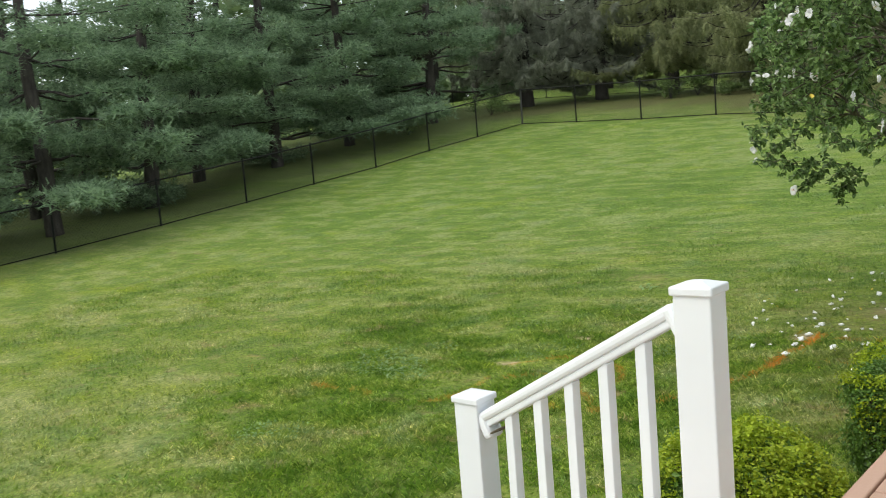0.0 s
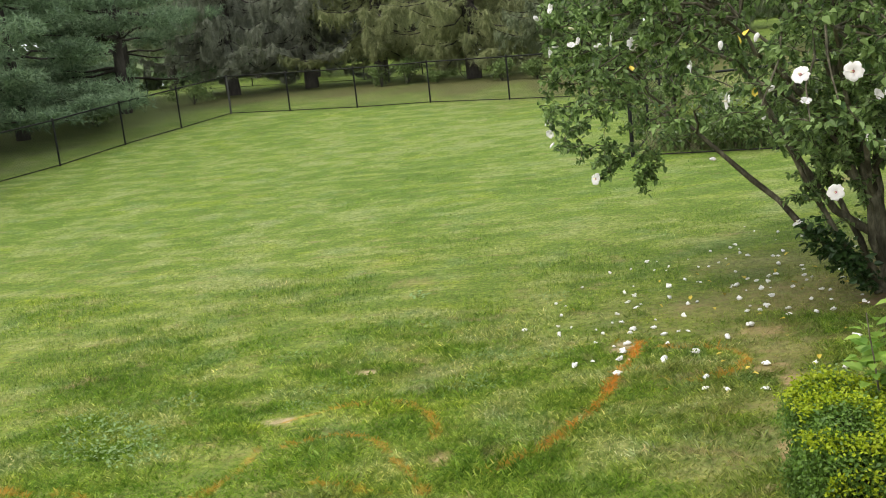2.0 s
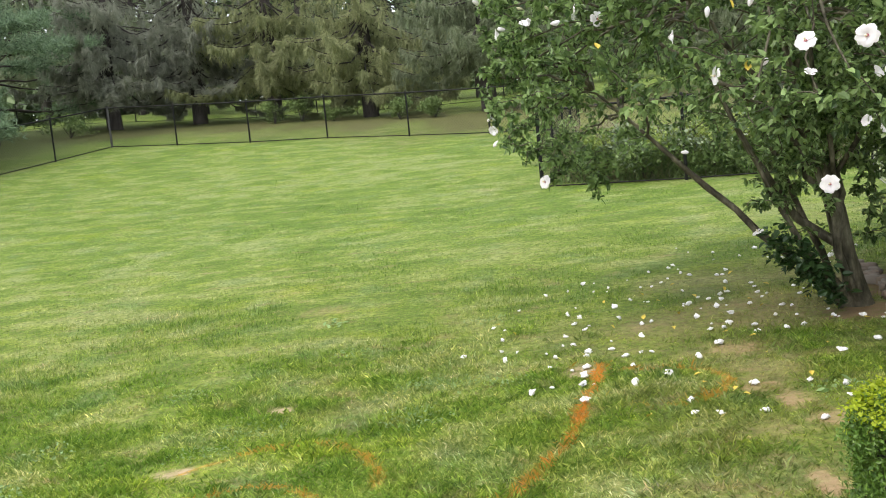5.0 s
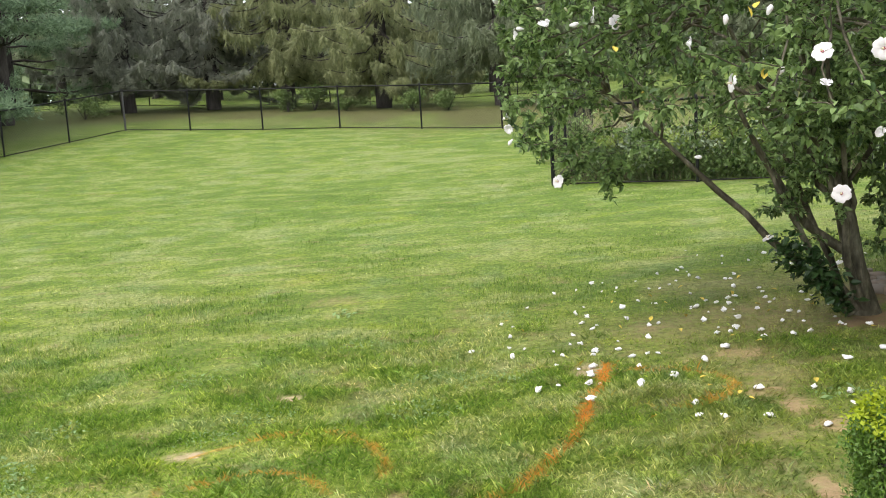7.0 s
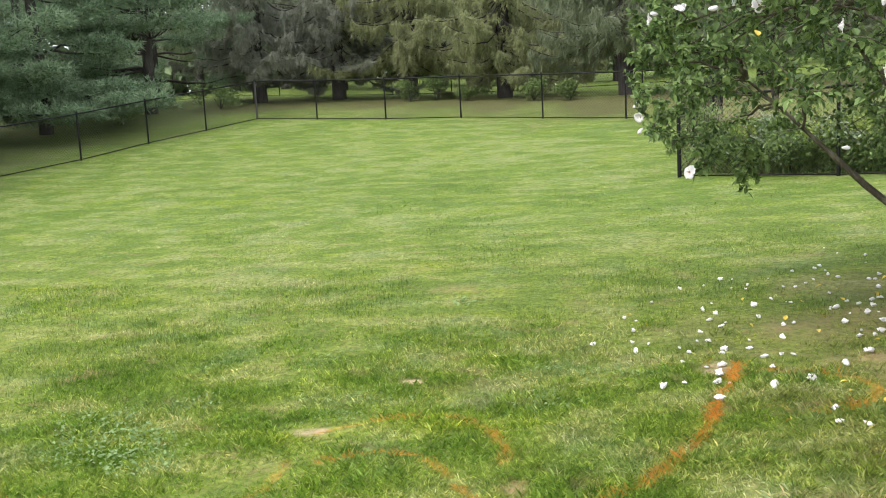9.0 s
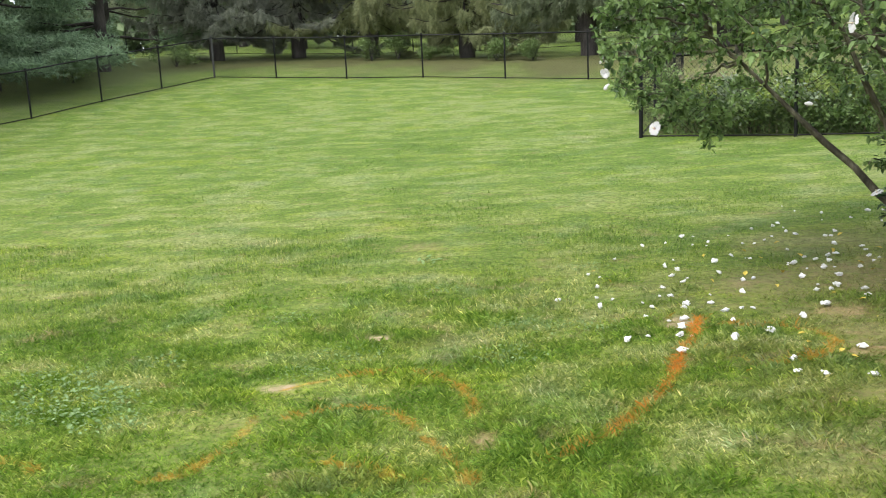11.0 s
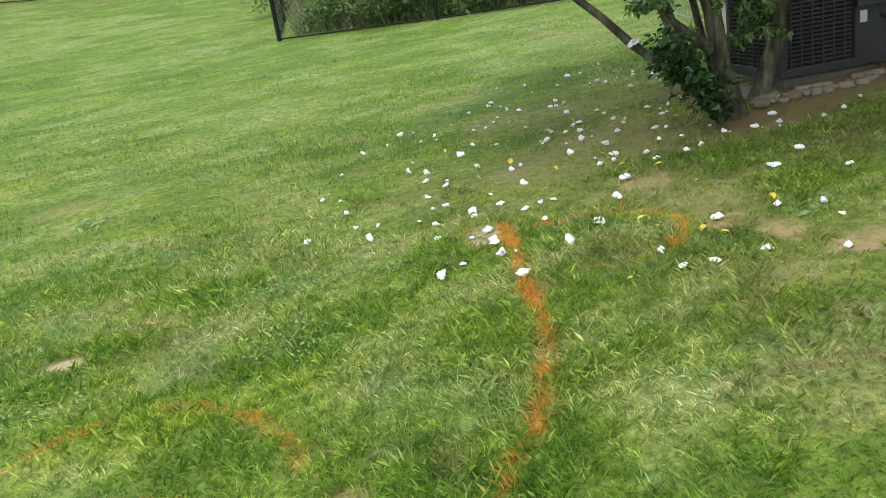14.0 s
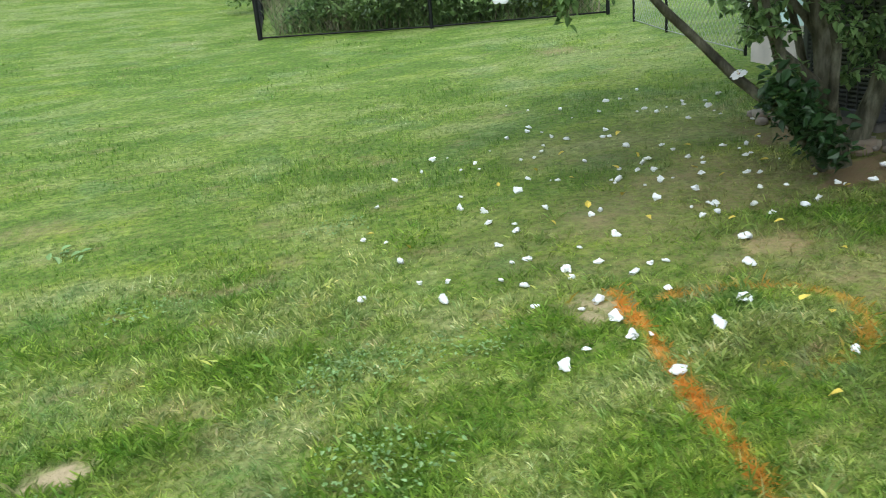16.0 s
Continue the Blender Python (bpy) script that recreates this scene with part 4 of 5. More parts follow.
def undergrowth(x, y, r, h, n, mat, label, leaf=0.12):
    bush = thing("undergrowth", label, "bush", "bushes behind the fence", at=pose(x, y, gz(x, y)))
    st = [tube(bend((0, 0, -0.02), (rng.normal(0, r * 0.4), rng.normal(0, r * 0.4), h * 0.9), 0, 4), [0.014, 0.01, 0.008, 0.004], 4) for q in range(6)]
    part("stem", mesh_np("stem", *join(st)), BARK, bush, kind="stuff")
    cl = [leaf_cloud(n // 8, (rng.normal(0, r * 0.5), rng.normal(0, r * 0.5), h * rng.uniform(0.3, 0.85)), (r * 0.5, r * 0.5, h * 0.3), leaf) for q in range(8)]
    part("foliage", mesh_np("foliage", *join(cl)), mat, bush)


for x, y, r, h in ((-8.2, 32.5, 0.8, 1.3), (-9.2, 32.0, 0.6, 0.9), (-3.6, 29.5, 0.7, 0.9), (-2.2, 29.0, 0.6, 0.7), (-16.2, 28.6, 0.9, 1.0), (-17.6, 24.2, 0.8, 0.9), (-6.6, 31.5, 0.5, 0.6)):
    undergrowth(x, y, r, h, 900, WEED, "low green bush growing under the conifers")
for k in range(9):
    undergrowth(-28.5 + 0.6 * math.sin(k * 2.0), 4 + 3.8 * k, 1.9, rng.uniform(1.8, 2.6), 1300, WOODS, "dense shaded thicket behind the pines", 0.32)


# ---- rose-of-sharon ----
def petal_flower(cup=0.0):
    """Five broad ruffled petals that face +z, about nine centimetres across when open; cup shuts them to a funnel."""
    v, f = [], []
    for k in range(5):
        a0, o = k * 2 * math.pi / 5, len(v)
        rows = [(0.004, 0.6, 0.0), (0.016, 0.7, 0.006), (0.031, 0.72, 0.01), (0.042, 0.62, 0.009), (0.048, 0.4, 0.004)]
        for r, w, z in rows:
            for q in (-1, -0.5, 0, 0.5, 1):
                a = a0 + q * w
                rr = r * (1 + 0.05 * math.cos(q * 9 + k * 2.1)) * (1 - 0.62 * cup)
                zz = z + r * (0.9 * cup + 0.07 * math.sin(6 * q + 2.3 * k)) + 0.004 * (k % 2)
                v.append((rr * math.cos(a), rr * math.sin(a), zz))
        for i in range(4):
            for q in range(4):
                b = o + i * 5 + q
                f.append((b, b + 5, b + 6, b + 1))
    return np.array(v), np.array(f)


def bud_form():
    a = tube([(0, 0, -0.012), (0, 0, 0.0), (0, 0, 0.02), (0, 0, 0.038), (0, 0, 0.05)], [0.003, 0.009, 0.013, 0.011, 0.003], 7)
    return a


def build_rose_of_sharon():
    shrub = thing("rose_of_sharon", "large rose-of-sharon shrub with white red-throated blossoms and several grey stems", "shrub")
    g = gz(2.83, 4.83)
    beside = np.array([(3.12, 4.98, g - 0.1), (3.14, 4.97, g + 0.03), (3.22, 4.92, 0.42), (3.28, 4.9, 0.76), (3.34, 4.9, 1.06), (3.45, 4.9, 1.47), (3.6, 4.92, 1.85), (3.74, 4.95, 2.3)])
    trunk = np.array([(2.86, 4.84, g - 0.1), (2.85, 4.83, g + 0.02), (2.83, 4.83, g + 0.16), (2.8, 4.83, 0.42), (2.757, 4.83, 0.71), (2.674, 4.83, 1.01), (2.58, 4.83, 1.35), (2.46, 4.8, 1.85)])
    ends = [(1.35, 4.45, 1.5, 3), (1.75, 4.1, 2.0, 5), (2.0, 5.3, 2.1, 4), (2.2, 3.8, 2.1, 4), (2.45, 4.6, 2.6, 6), (2.85, 5.5, 2.5, 3), (1.6, 4.9, 1.95, 5), (3.1, 4.2, 2.4, 4), (3.3, 5.6, 2.4, -4), (4.1, 5.0, 1.9, -3)]
    wood, bones = [], []
    for k, (ex, ey, ez, fork) in enumerate(ends):
        a = trunk[fork] if fork > 0 else beside[-fork]
        b = np.array([ex, ey, ez])
        line = bend(a, b, rng.uniform(-0.14, 0.02), 14, 0.022)
        if k == 0:  # the low limb that leans over the lawn
            line = np.array([(2.74, 4.76, g), (2.5, 4.76, 0.38), (2.27, 4.86, 0.6), (2.16, 4.97, 0.76), (1.99, 5.0, 0.92), (1.87, 5.01, 1.045), (1.63, 5.03, 1.3), (1.48, 5.05, 1.46), (1.3, 5.0, 1.62)])
        r0 = 0.029 if k == 0 else rng.uniform(0.016, 0.028)
        wood.append(tube(line, np.linspace(r0, 0.008, len(line)) * (1 + rng.normal(0, 0.09, len(line))), 8))
        bones.append(line[len(line) // 3:])
    wood.append(tube(trunk, [0.13, 0.09, 0.066, 0.053, 0.047, 0.04, 0.032, 0.02], 12))
    second = np.array([(2.79, 4.83, 0.46), (2.65, 4.82, 0.56), (2.494, 4.81, 0.68), (2.36, 4.8, 0.9), (2.2, 4.8, 1.18), (2.0, 4.72, 1.6)])
    wood.append(tube(second, [0.034, 0.031, 0.027, 0.024, 0.019, 0.011], 10))
    wood.append(tube(beside, [0.1, 0.062, 0.05, 0.045, 0.04, 0.032, 0.025, 0.015], 10))
    for ex, ey, ez in ((2.0, 4.62, 1.55), (2.22, 5.0, 1.7), (2.38, 4.5, 1.75), (2.56, 5.15, 1.9)):  # slim stems fanning up from the foot
        foot = np.array([2.86 + 0.12 * (ex - 2.6), 4.83 + 0.2 * (ey - 4.8), g + 0.02])
        line = bend(foot, (ex, ey, ez), 0, 9, 0.018)
        line[:, 2] -= 0.16 * abs(ex - 2.7) * np.sin(np.linspace(0, np.pi, 9))
        wood.append(tube(line, np.linspace(rng.uniform(0.022, 0.032), 0.009, 9), 7))
        bones.append(line[4:])
    bones += [trunk[5:], second[3:], beside[4:]]
    bones = np.concatenate(bones)

    def crown_points(n):
        out = []
        while len(out) < n:
            x, y = rng.uniform(0.35, 5.2), rng.uniform(2.7, 6.9)
            rho = ((x - 2.87) / 2.3) ** 2 + ((y - 4.85) / 2.1) ** 2
            if rho > 1:
                continue
            lo = 1.42 - 0.2 * rho + 0.16 * math.sin(x * 4.1 + y * 2.3) - 0.45 * min(1, max(0, (x - 2.2) / 0.5)) * min(1, max(0, (y - 3.5) / 0.5)) + 0.9 * min(1, max(0, (x - 3.3) / 0.45))
            hi = 2.15 + 1.35 * math.sqrt(1 - rho)
            if lo >= hi:
                continue
            z = rng.uniform(lo, hi)
            if noise.noise(Vector((x, y, z)) * 2.1) < -0.16 or z < lo + 0.38 and x < 2.4 and rng.random() < 0.55:
                continue
            if x > 2.85 and z < 2.25 and rng.random() < 0.6:
                continue
            inner = rho < 0.45 and z < hi - 0.5
            if not (inner and rng.random() < 0.5):
                out.append((x, y, z))
        return np.array(out)

    mids = crown_points(170)
    mids = mids[mids[:, 2] > 1.25]
    sec = []
    for p in mids:
        c = bones[np.argmin(np.sum((bones - p) ** 2 * [1, 1, 1.0], 1) + 0.3 * np.maximum(0, bones[:, 2] - p[2] + 0.1))]
        ln = bend(c, p, -0.05, 7, 0.02)
        wood.append(tube(ln, np.linspace(0.011, 0.004, 7), 5))
        sec.append(ln[2:])
    bones2 = np.concatenate([bones] + sec)
    ends2 = crown_points(2450)
    low = np.stack([rng.uniform(2.6, 3.7, 300), rng.uniform(4.95, 6.3, 300), rng.uniform(0.9, 1.9, 300)], -1)  # leafy low limbs on the house side
    ends2 = np.concatenate([ends2, low[(low[:, 2] > 1.4 + 0.2 * np.sin(low[:, 0] * 5 + low[:, 1] * 3)) & ((low[:, 0] < 3.3) | (low[:, 2] > 1.15))]])
    front = np.stack([rng.uniform(2.45, 3.45, 330), rng.uniform(3.9, 5.3, 330), rng.uniform(1.1, 2.0, 330)], -1)  # hanging leaves in front of the stems
    ends2 = np.concatenate([ends2, front[front[:, 2] > 1.25 + 0.16 * np.sin(front[:, 0] * 7 + front[:, 1] * 4)]])
    hang = np.stack([rng.uniform(2.92, 3.24, 46), rng.uniform(4.6, 5.0, 46), rng.uniform(0.5, 1.2, 46)], -1)
    ends2 = np.concatenate([ends2, hang])
    inner = np.stack([rng.uniform(2.25, 3.35, 130), rng.uniform(4.3, 5.25, 130), rng.uniform(1.0, 1.6, 130)], -1)  # leaves among the stems
    ends2 = np.concatenate([ends2, inner[np.sin(inner[:, 0] * 8 + 2) + np.sin(inner[:, 2] * 9 + inner[:, 1] * 5) > -0.2]])
    sprig = bones[(bones[:, 2] > 0.6) & (bones[:, 2] < 1.5) & (bones[:, 0] > 2.3)]  # short leafy spurs on the stems
    sprig = np.repeat(sprig, 5, 0)
    ends2 = np.concatenate([ends2, sprig + rng.normal(0, 0.11, sprig.shape)])
    ends2 = ends2[(ends2[:, 0] < 3.28) | (ends2[:, 2] > 1.25)]
    lo_sprig = np.array([(1.24, 4.55, 0.95), (1.2, 4.5, 1.02), (1.28, 4.6, 1.08), (0.93, 4.42, 1.06), (1.02, 4.45, 1.1), (0.8, 4.5, 1.2), (0.7, 4.5, 1.35), (0.95, 4.4, 1.2), (1.1, 4.5, 1.2), (1.22, 4.52, 1.16), (0.62, 4.4, 1.5)])
    ends2 = np.concatenate([ends2, lo_sprig, lo_sprig + [0.05, 0.08, 0.06], lo_sprig + [-0.04, -0.1, 0.1]])
    lp, ld = [], []
    order = np.argsort([np.min(np.sum((bones2 - p) ** 2, 1)) for p in ends2])
    net = np.concatenate([bones2, np.zeros((len(ends2), 3))])
    used = len(bones2)
    for p in ends2[order]:
        d2 = np.sum((net[:used] - p) ** 2, 1) + 0.25 * np.maximum(0, net[:used, 2] - p[2]) ** 2
        c = net[np.argmin(d2)]
        net[used] = p
        used += 1
        ln = bend(c, p, -0.02, 5, 0.008)
        wood.append(tube(ln, np.linspace(0.0042, 0.002, 5), 3))
        axis = (p - c) / max(0.05, np.linalg.norm(p - c))
        for q in range(26):
            s = rng.uniform(max(-0.6, 1 - 0.3 / max(0.1, np.linalg.norm(p - c))), 1.15)
            lp.append(c + (p - c) * s)
            ld.append(axis * 0.4 + rng.normal(0, 0.6, 3) + [0, 0, -0.15])
    part("stem", mesh_np("stem", *join(wood), True), HBARK, shrub)
    lp, ld = np.array(lp) + rng.normal(0, 0.012, (len(lp), 3)), np.array(ld)
    ld /= np.linalg.norm(ld, axis=1, keepdims=True)
    up = np.array([0, 0, 1.0]) + rng.normal(0, 0.4, ld.shape)
    xx = np.cross(ld, up)
    xx /= np.linalg.norm(xx, axis=1, keepdims=True)
    turns = np.stack([xx, ld, np.cross(xx, ld)], -1)
    v, f = scatter(*leaf_form(), turns, lp, rng.uniform(0.027, 0.056, len(lp)))
    part("foliage", mesh_np("foliage", v, f), HLEAF, shrub)
    # blossoms: open ones face out over the lawn
    fv, ff = petal_flower()
    fm = mesh_np("blossom", fv, ff, True)
    fm.materials.append(PETAL)
    a = np.arange(12) * 2 * np.pi / 12
    tm = mesh_np("throat", np.concatenate([[(0, 0, 0.0075)], np.stack([0.0085 * np.cos(a) * (1 + 0.25 * np.cos(5 * a)), 0.0085 * np.sin(a) * (1 + 0.25 * np.cos(5 * a)), np.full(12, 0.0105)], -1)]) * [0.85, 0.85, 1], np.array([(0, 1 + k, 1 + (k + 1) % 12) for k in range(12)]))
    tm.materials.append(THROAT)
    sm = mesh_np("stamen", *tube([(0, 0, 0.004), (0, 0, 0.018), (0, 0, 0.03), (0, 0, 0.034)], [0.002, 0.0035, 0.005, 0.001], 6), True)
    sm.materials.append(STAMEN)
    bm_ = mesh_np("bud", *bud_form(), True)
    bm_.materials.append(BUD)
    hm = mesh_np("blossom", *petal_flower(0.42), True)
    hm.materials.append(PETAL)
    shut = mesh_np("blossom", *tube([(0, 0, -0.01), (0.001, 0, 0.008), (0.003, 0.002, 0.026), (0.001, 0.004, 0.042), (0.004, 0.002, 0.052)], [0.005, 0.0135, 0.0175, 0.0145, 0.004], 7), True)
    shut.materials.append(PETAL)
    # place, size and facing; open ones turn to the lawn, some are seen from the side or still half shut
    open_spots = [((2.19, 3.4, 0.963), 1.0, (-0.4, -1, 0.1)), ((2.17, 2.89, 1.566), 1.05, (-0.45, -1, -0.1)), ((1.96, 2.96, 1.576), 0.97, (-0.5, -1, 0.5)), ((0.913, 4.4, 1.068), 0.98, (-0.6, -1, 0.3)),
                  ((1.214, 3.69, 1.874), 0.97, (0.6, -1, 0.2)), ((1.1, 3.6, 1.91), 0.95, (-1, -0.1, 0.0)), ((1.656, 3.18, 1.493), 0.95, (-1, -0.25, 0.1)), ((2.25, 4.8, 0.607), 0.9, (-0.5, -0.3, 1.0))]
    half_spots = [((1.47, 3.25, 1.69), 0.95, (1, -0.3, 0.0)), ((0.716, 4.1, 1.924), 1.0, (-1, -0.3, 0.1)), ((0.848, 3.9, 1.922), 0.8, (0.2, -0.6, 1)), ((1.982, 3.0, 1.443), 0.8, (0.2, -0.7, 1)), ((0.624, 4.4, 1.481), 0.85, (-1, -0.2, 0.4)),
                  ((0.635, 4.4, 1.412), 0.95, (-0.7, -0.7, -0.2)), ((2.364, 3.3, 1.442), 0.95, (0.6, -0.8, 0.3)), ((2.43, 3.28, 1.45), 0.8, (-0.4, -1, 0.5)), ((2.373, 3.4, 1.234), 0.85, (-0.8, -0.5, 0.3)), ((2.427, 3.4, 1.203), 0.8, (0.5, -1, -0.2))]
    shut_spots = [((0.995, 3.8, 1.9), 0.9, (1, -0.2, 0.1)), ((0.642, 4.4, 1.339), 0.8, (-0.5, -0.3, -0.6)), ((1.856, 3.2, 1.522), 0.75, (0.3, -0.5, 0.7)), ((1.828, 3.2, 1.398), 0.8, (-0.5, -0.5, -0.3)), ((1.634, 3.2, 1.758), 0.8, (0.2, -0.2, 1)),
                  ((1.787, 3.1, 1.77), 0.8, (0.3, -0.3, 1)), ((1.609, 3.8, 1.172), 0.7, (1, -0.3, -0.1)), ((1.052, 3.9, 1.709), 0.65, (-1, -0.4, 0.3))]
    for forms, spots in ((fm, open_spots), (hm, half_spots), (shut, shut_spots)):
        for p, size, d in spots:
            add_blossom(shrub, forms, tm, sm if forms is fm else None, p, np.array(d) + rng.normal(0, 0.1, 3), size * 0.92)
    outer = crown_points(1100)
    rho = ((outer[:, 0] - 2.87) / 2.3) ** 2 + ((outer[:, 1] - 4.85) / 2.1) ** 2
    outer = outer[(rho > 0.72) & (outer[:, 1] < 5.3) & (outer[:, 2] > 1.3) & ((outer[:, 0] > 2.3) | (outer[:, 2] > 1.95))]
    for k, p in enumerate(outer[:30]):
        d = np.array([(p[0] - 2.75), (p[1] - 4.85), 0.3]) + rng.normal(0, 0.7, 3)
        forms = (fm, hm, shut)[k % 3]
        add_blossom(shrub, forms, tm, sm if forms is fm else None, p + d / np.linalg.norm(d) * 0.05, d, rng.uniform(0.65, 0.92))
    for p in crown_points(70):
        if p[1] < 4.7:
            d = np.array([(p[0] - 2.75), (p[1] - 4.85), 0.9]) + rng.normal(0, 0.5, 3)
            part("bud", bm_, BUD, shrub, "green-and-cream flower bud", m=aim(p + d / np.linalg.norm(d) * 0.05, d, rng.uniform(0.5, 0.9)))
    ym = mesh_np("yellow_leaf", *leaf_form())
    for x, y, z in ((1.72, 3.1, 1.76), (1.74, 3.12, 1.8), (1.78, 3.15, 1.5), (1.2, 3.6, 1.72), (1.3, 3.5, 1.5)):
        part("yellow_leaf", ym, YELLOW, shrub, "yellowing leaf", m=aim((x, y, z), rng.normal(0, 1, 3) + [0, -1.5, 0], 0.05))
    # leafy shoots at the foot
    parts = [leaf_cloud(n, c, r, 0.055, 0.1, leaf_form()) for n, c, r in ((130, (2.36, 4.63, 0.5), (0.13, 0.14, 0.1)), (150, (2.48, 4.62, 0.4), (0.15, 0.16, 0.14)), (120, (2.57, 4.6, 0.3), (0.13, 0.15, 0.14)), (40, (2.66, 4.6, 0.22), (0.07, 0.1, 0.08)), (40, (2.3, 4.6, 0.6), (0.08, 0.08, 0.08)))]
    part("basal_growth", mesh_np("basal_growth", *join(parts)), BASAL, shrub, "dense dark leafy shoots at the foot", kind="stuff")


def aim(p, d, s=1.0):
    return Matrix.Translation(Vector(p)) @ Vector(d).to_track_quat("Z", "Y").to_matrix().to_4x4() @ Matrix.Diagonal((s, s, s, 1))


def add_blossom(shrub, fm, tm, sm, p, d, s):
    """An open blossom with its throat and stamen, or a half-shut one without (sm None)."""
    ob = part("blossom", fm, PETAL, shrub, "open white blossom" if sm else "half-shut white blossom", m=aim(p, d, s) @ Matrix.Rotation(rng.uniform(0, 6), 4, "Z"))
    if sm:
        part("throat", tm, THROAT, ob, "dark red throat")
        part("stamen", sm, STAMEN, ob)


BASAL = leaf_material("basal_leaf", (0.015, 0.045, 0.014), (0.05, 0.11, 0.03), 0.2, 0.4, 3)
build_rose_of_sharon()


# ---- hedge shrubs beside the deck ----
def box_leaves(n, lo, hi, size, wob=0.03):
    """Small leaves over the faces of a clipped block, with an uneven surface."""
    lo, hi = np.asarray(lo, float), np.asarray(hi, float)
    d = hi - lo
    area = np.array([d[1] * d[2], d[1] * d[2], d[0] * d[2], d[0] * d[2], d[0] * d[1] * 1.2])
    side = rng.choice(5, n, p=area / area.sum())
    p = lo + rng.random((n, 3)) * d
    for k, (ax, val) in enumerate(((0, lo[0]), (0, hi[0]), (1, lo[1]), (1, hi[1]), (2, hi[2]))):
        p[side == k, ax] = val
    c = (lo + hi) / 2
    out = np.zeros((n, 3))
    for k, (ax, sg) in enumerate(((0, -1), (0, 1), (1, -1), (1, 1), (2, 1))):
        out[side == k, ax] = sg
    # round the edges and roughen
    q = (p - c) / (d / 2)
    p = c + (d / 2) * q / np.maximum(1, (np.sum(np.abs(q) ** 7, 1) ** (1 / 7))[:, None])
    bumps = np.sin(p[:, 0] * 19 + p[:, 2] * 11) * np.sin(p[:, 1] * 17 + p[:, 2] * 13)
    p += out * (bumps[:, None] * wob + rng.normal(-0.012, 0.022, (n, 1)))
    z = out + rng.normal(0, 0.7, (n, 3)) + [0, 0, 0.3]
    return p, scatter(*OVAL, frames(z, rng.uniform(0, 6, n)), p, size * rng.uniform(0.7, 1.35, n))


def build_boxwood():
    g = gz(1.8, 1.7) - 0.02
    hedge = thing("boxwood", "clipped boxwood shrub with dark green sides and golden new growth", "shrub", at=None)
    # dark solid block stands in for the shade inside the shrub
    core = bmesh.new()
    box(core, 0.22, 0.5, 0.34, Matrix.Translation((1.83, 1.68, g + 0.21)), 0.06)
    part("core", core, BARK, hedge, "solid dark core in place of the shaded inside")
    p, (v, f) = box_leaves(32000, (1.68, 1.36, g + 0.03), (2.01, 2.0, g + 0.48), 0.015)
    part("foliage", mesh_np("foliage", v, f), BOX_DARK, hedge)
    p, _ = box_leaves(19000, (1.67, 1.35, g + 0.1), (2.02, 2.01, g + 0.495), 0.015)
    w = np.sin(p[:, 0] * 11 + 1) * np.sin(p[:, 1] * 9 + p[:, 2] * 8)
    keep = (p[:, 2] > g + 0.44) & (w > -0.5) | (p[:, 2] > g + 0.3) & (w > 0.6) | (w > 0.8) & (rng.random(len(p)) < 0.4)
    p = p[keep]
    n = len(p)
    v, f = scatter(*OVAL, frames(rng.normal(0, 0.7, (n, 3)) + [0, 0, 0.8], rng.uniform(0, 6, n)), p + [0, 0, 0.01], 0.015 * rng.uniform(0.7, 1.3, n))
    part("new_growth", mesh_np("new_growth", v, f), BOX_GOLD, hedge, "golden-green leaf tips")
    for k in range(8):
        foot, tip = (1.84 + rng.normal(0, 0.05), 1.7 + rng.normal(0, 0.08), g - 0.05), (1.84 + rng.uniform(-0.12, 0.12), 1.69 + rng.uniform(-0.22, 0.22), g + 0.3)
        part("stem", mesh_np("stem", *tube(bend(foot, tip, 0, 4), [0.012, 0.01, 0.008, 0.005], 5)), HBARK, hedge)


build_boxwood()


def build_golden_shrub():
    g = gz(1.38, 0.86) - 0.02
    bush = thing("golden_shrub", "rounded golden-green evergreen shrub below the railing", "shrub")
    st = [tube(bend((1.38, 0.86, g - 0.03), (1.38 + rng.normal(0, 0.17), 0.86 + rng.normal(0, 0.15), g + 0.3), 0, 4), [0.012, 0.01, 0.008, 0.005], 5) for k in range(14)]
    part("stem", mesh_np("stem", *join(st)), HBARK, bush, kind="stuff")
    cl, gold = [], []
    for k in range(150):
        a, r = rng.uniform(0, 6.28), math.sqrt(rng.random())
        x, y = 1.36 + 0.38 * r * math.cos(a), 0.86 + 0.33 * r * math.sin(a)
        z = g + 0.07 + 0.33 * math.sqrt(1 - r * r * 0.9) + rng.normal(0, 0.02)
        gold.append(leaf_cloud(130, (x, y, z), (0.055, 0.055, 0.05), 0.017))
        cl.append(leaf_cloud(30, (x, y, z - 0.06), (0.07, 0.07, 0.06), 0.03))
    part("foliage", mesh_np("foliage", *join(cl)), BOX_DARK, bush)
    part("new_growth", mesh_np("new_growth", *join(gold)), GOLDEN, bush, "golden-green leaf tips")


GOLDEN = leaf_material("golden_mound_leaf", (0.24, 0.38, 0.02), (0.58, 0.66, 0.06), 0.35, 0.5, 7, 0.3)
build_golden_shrub()


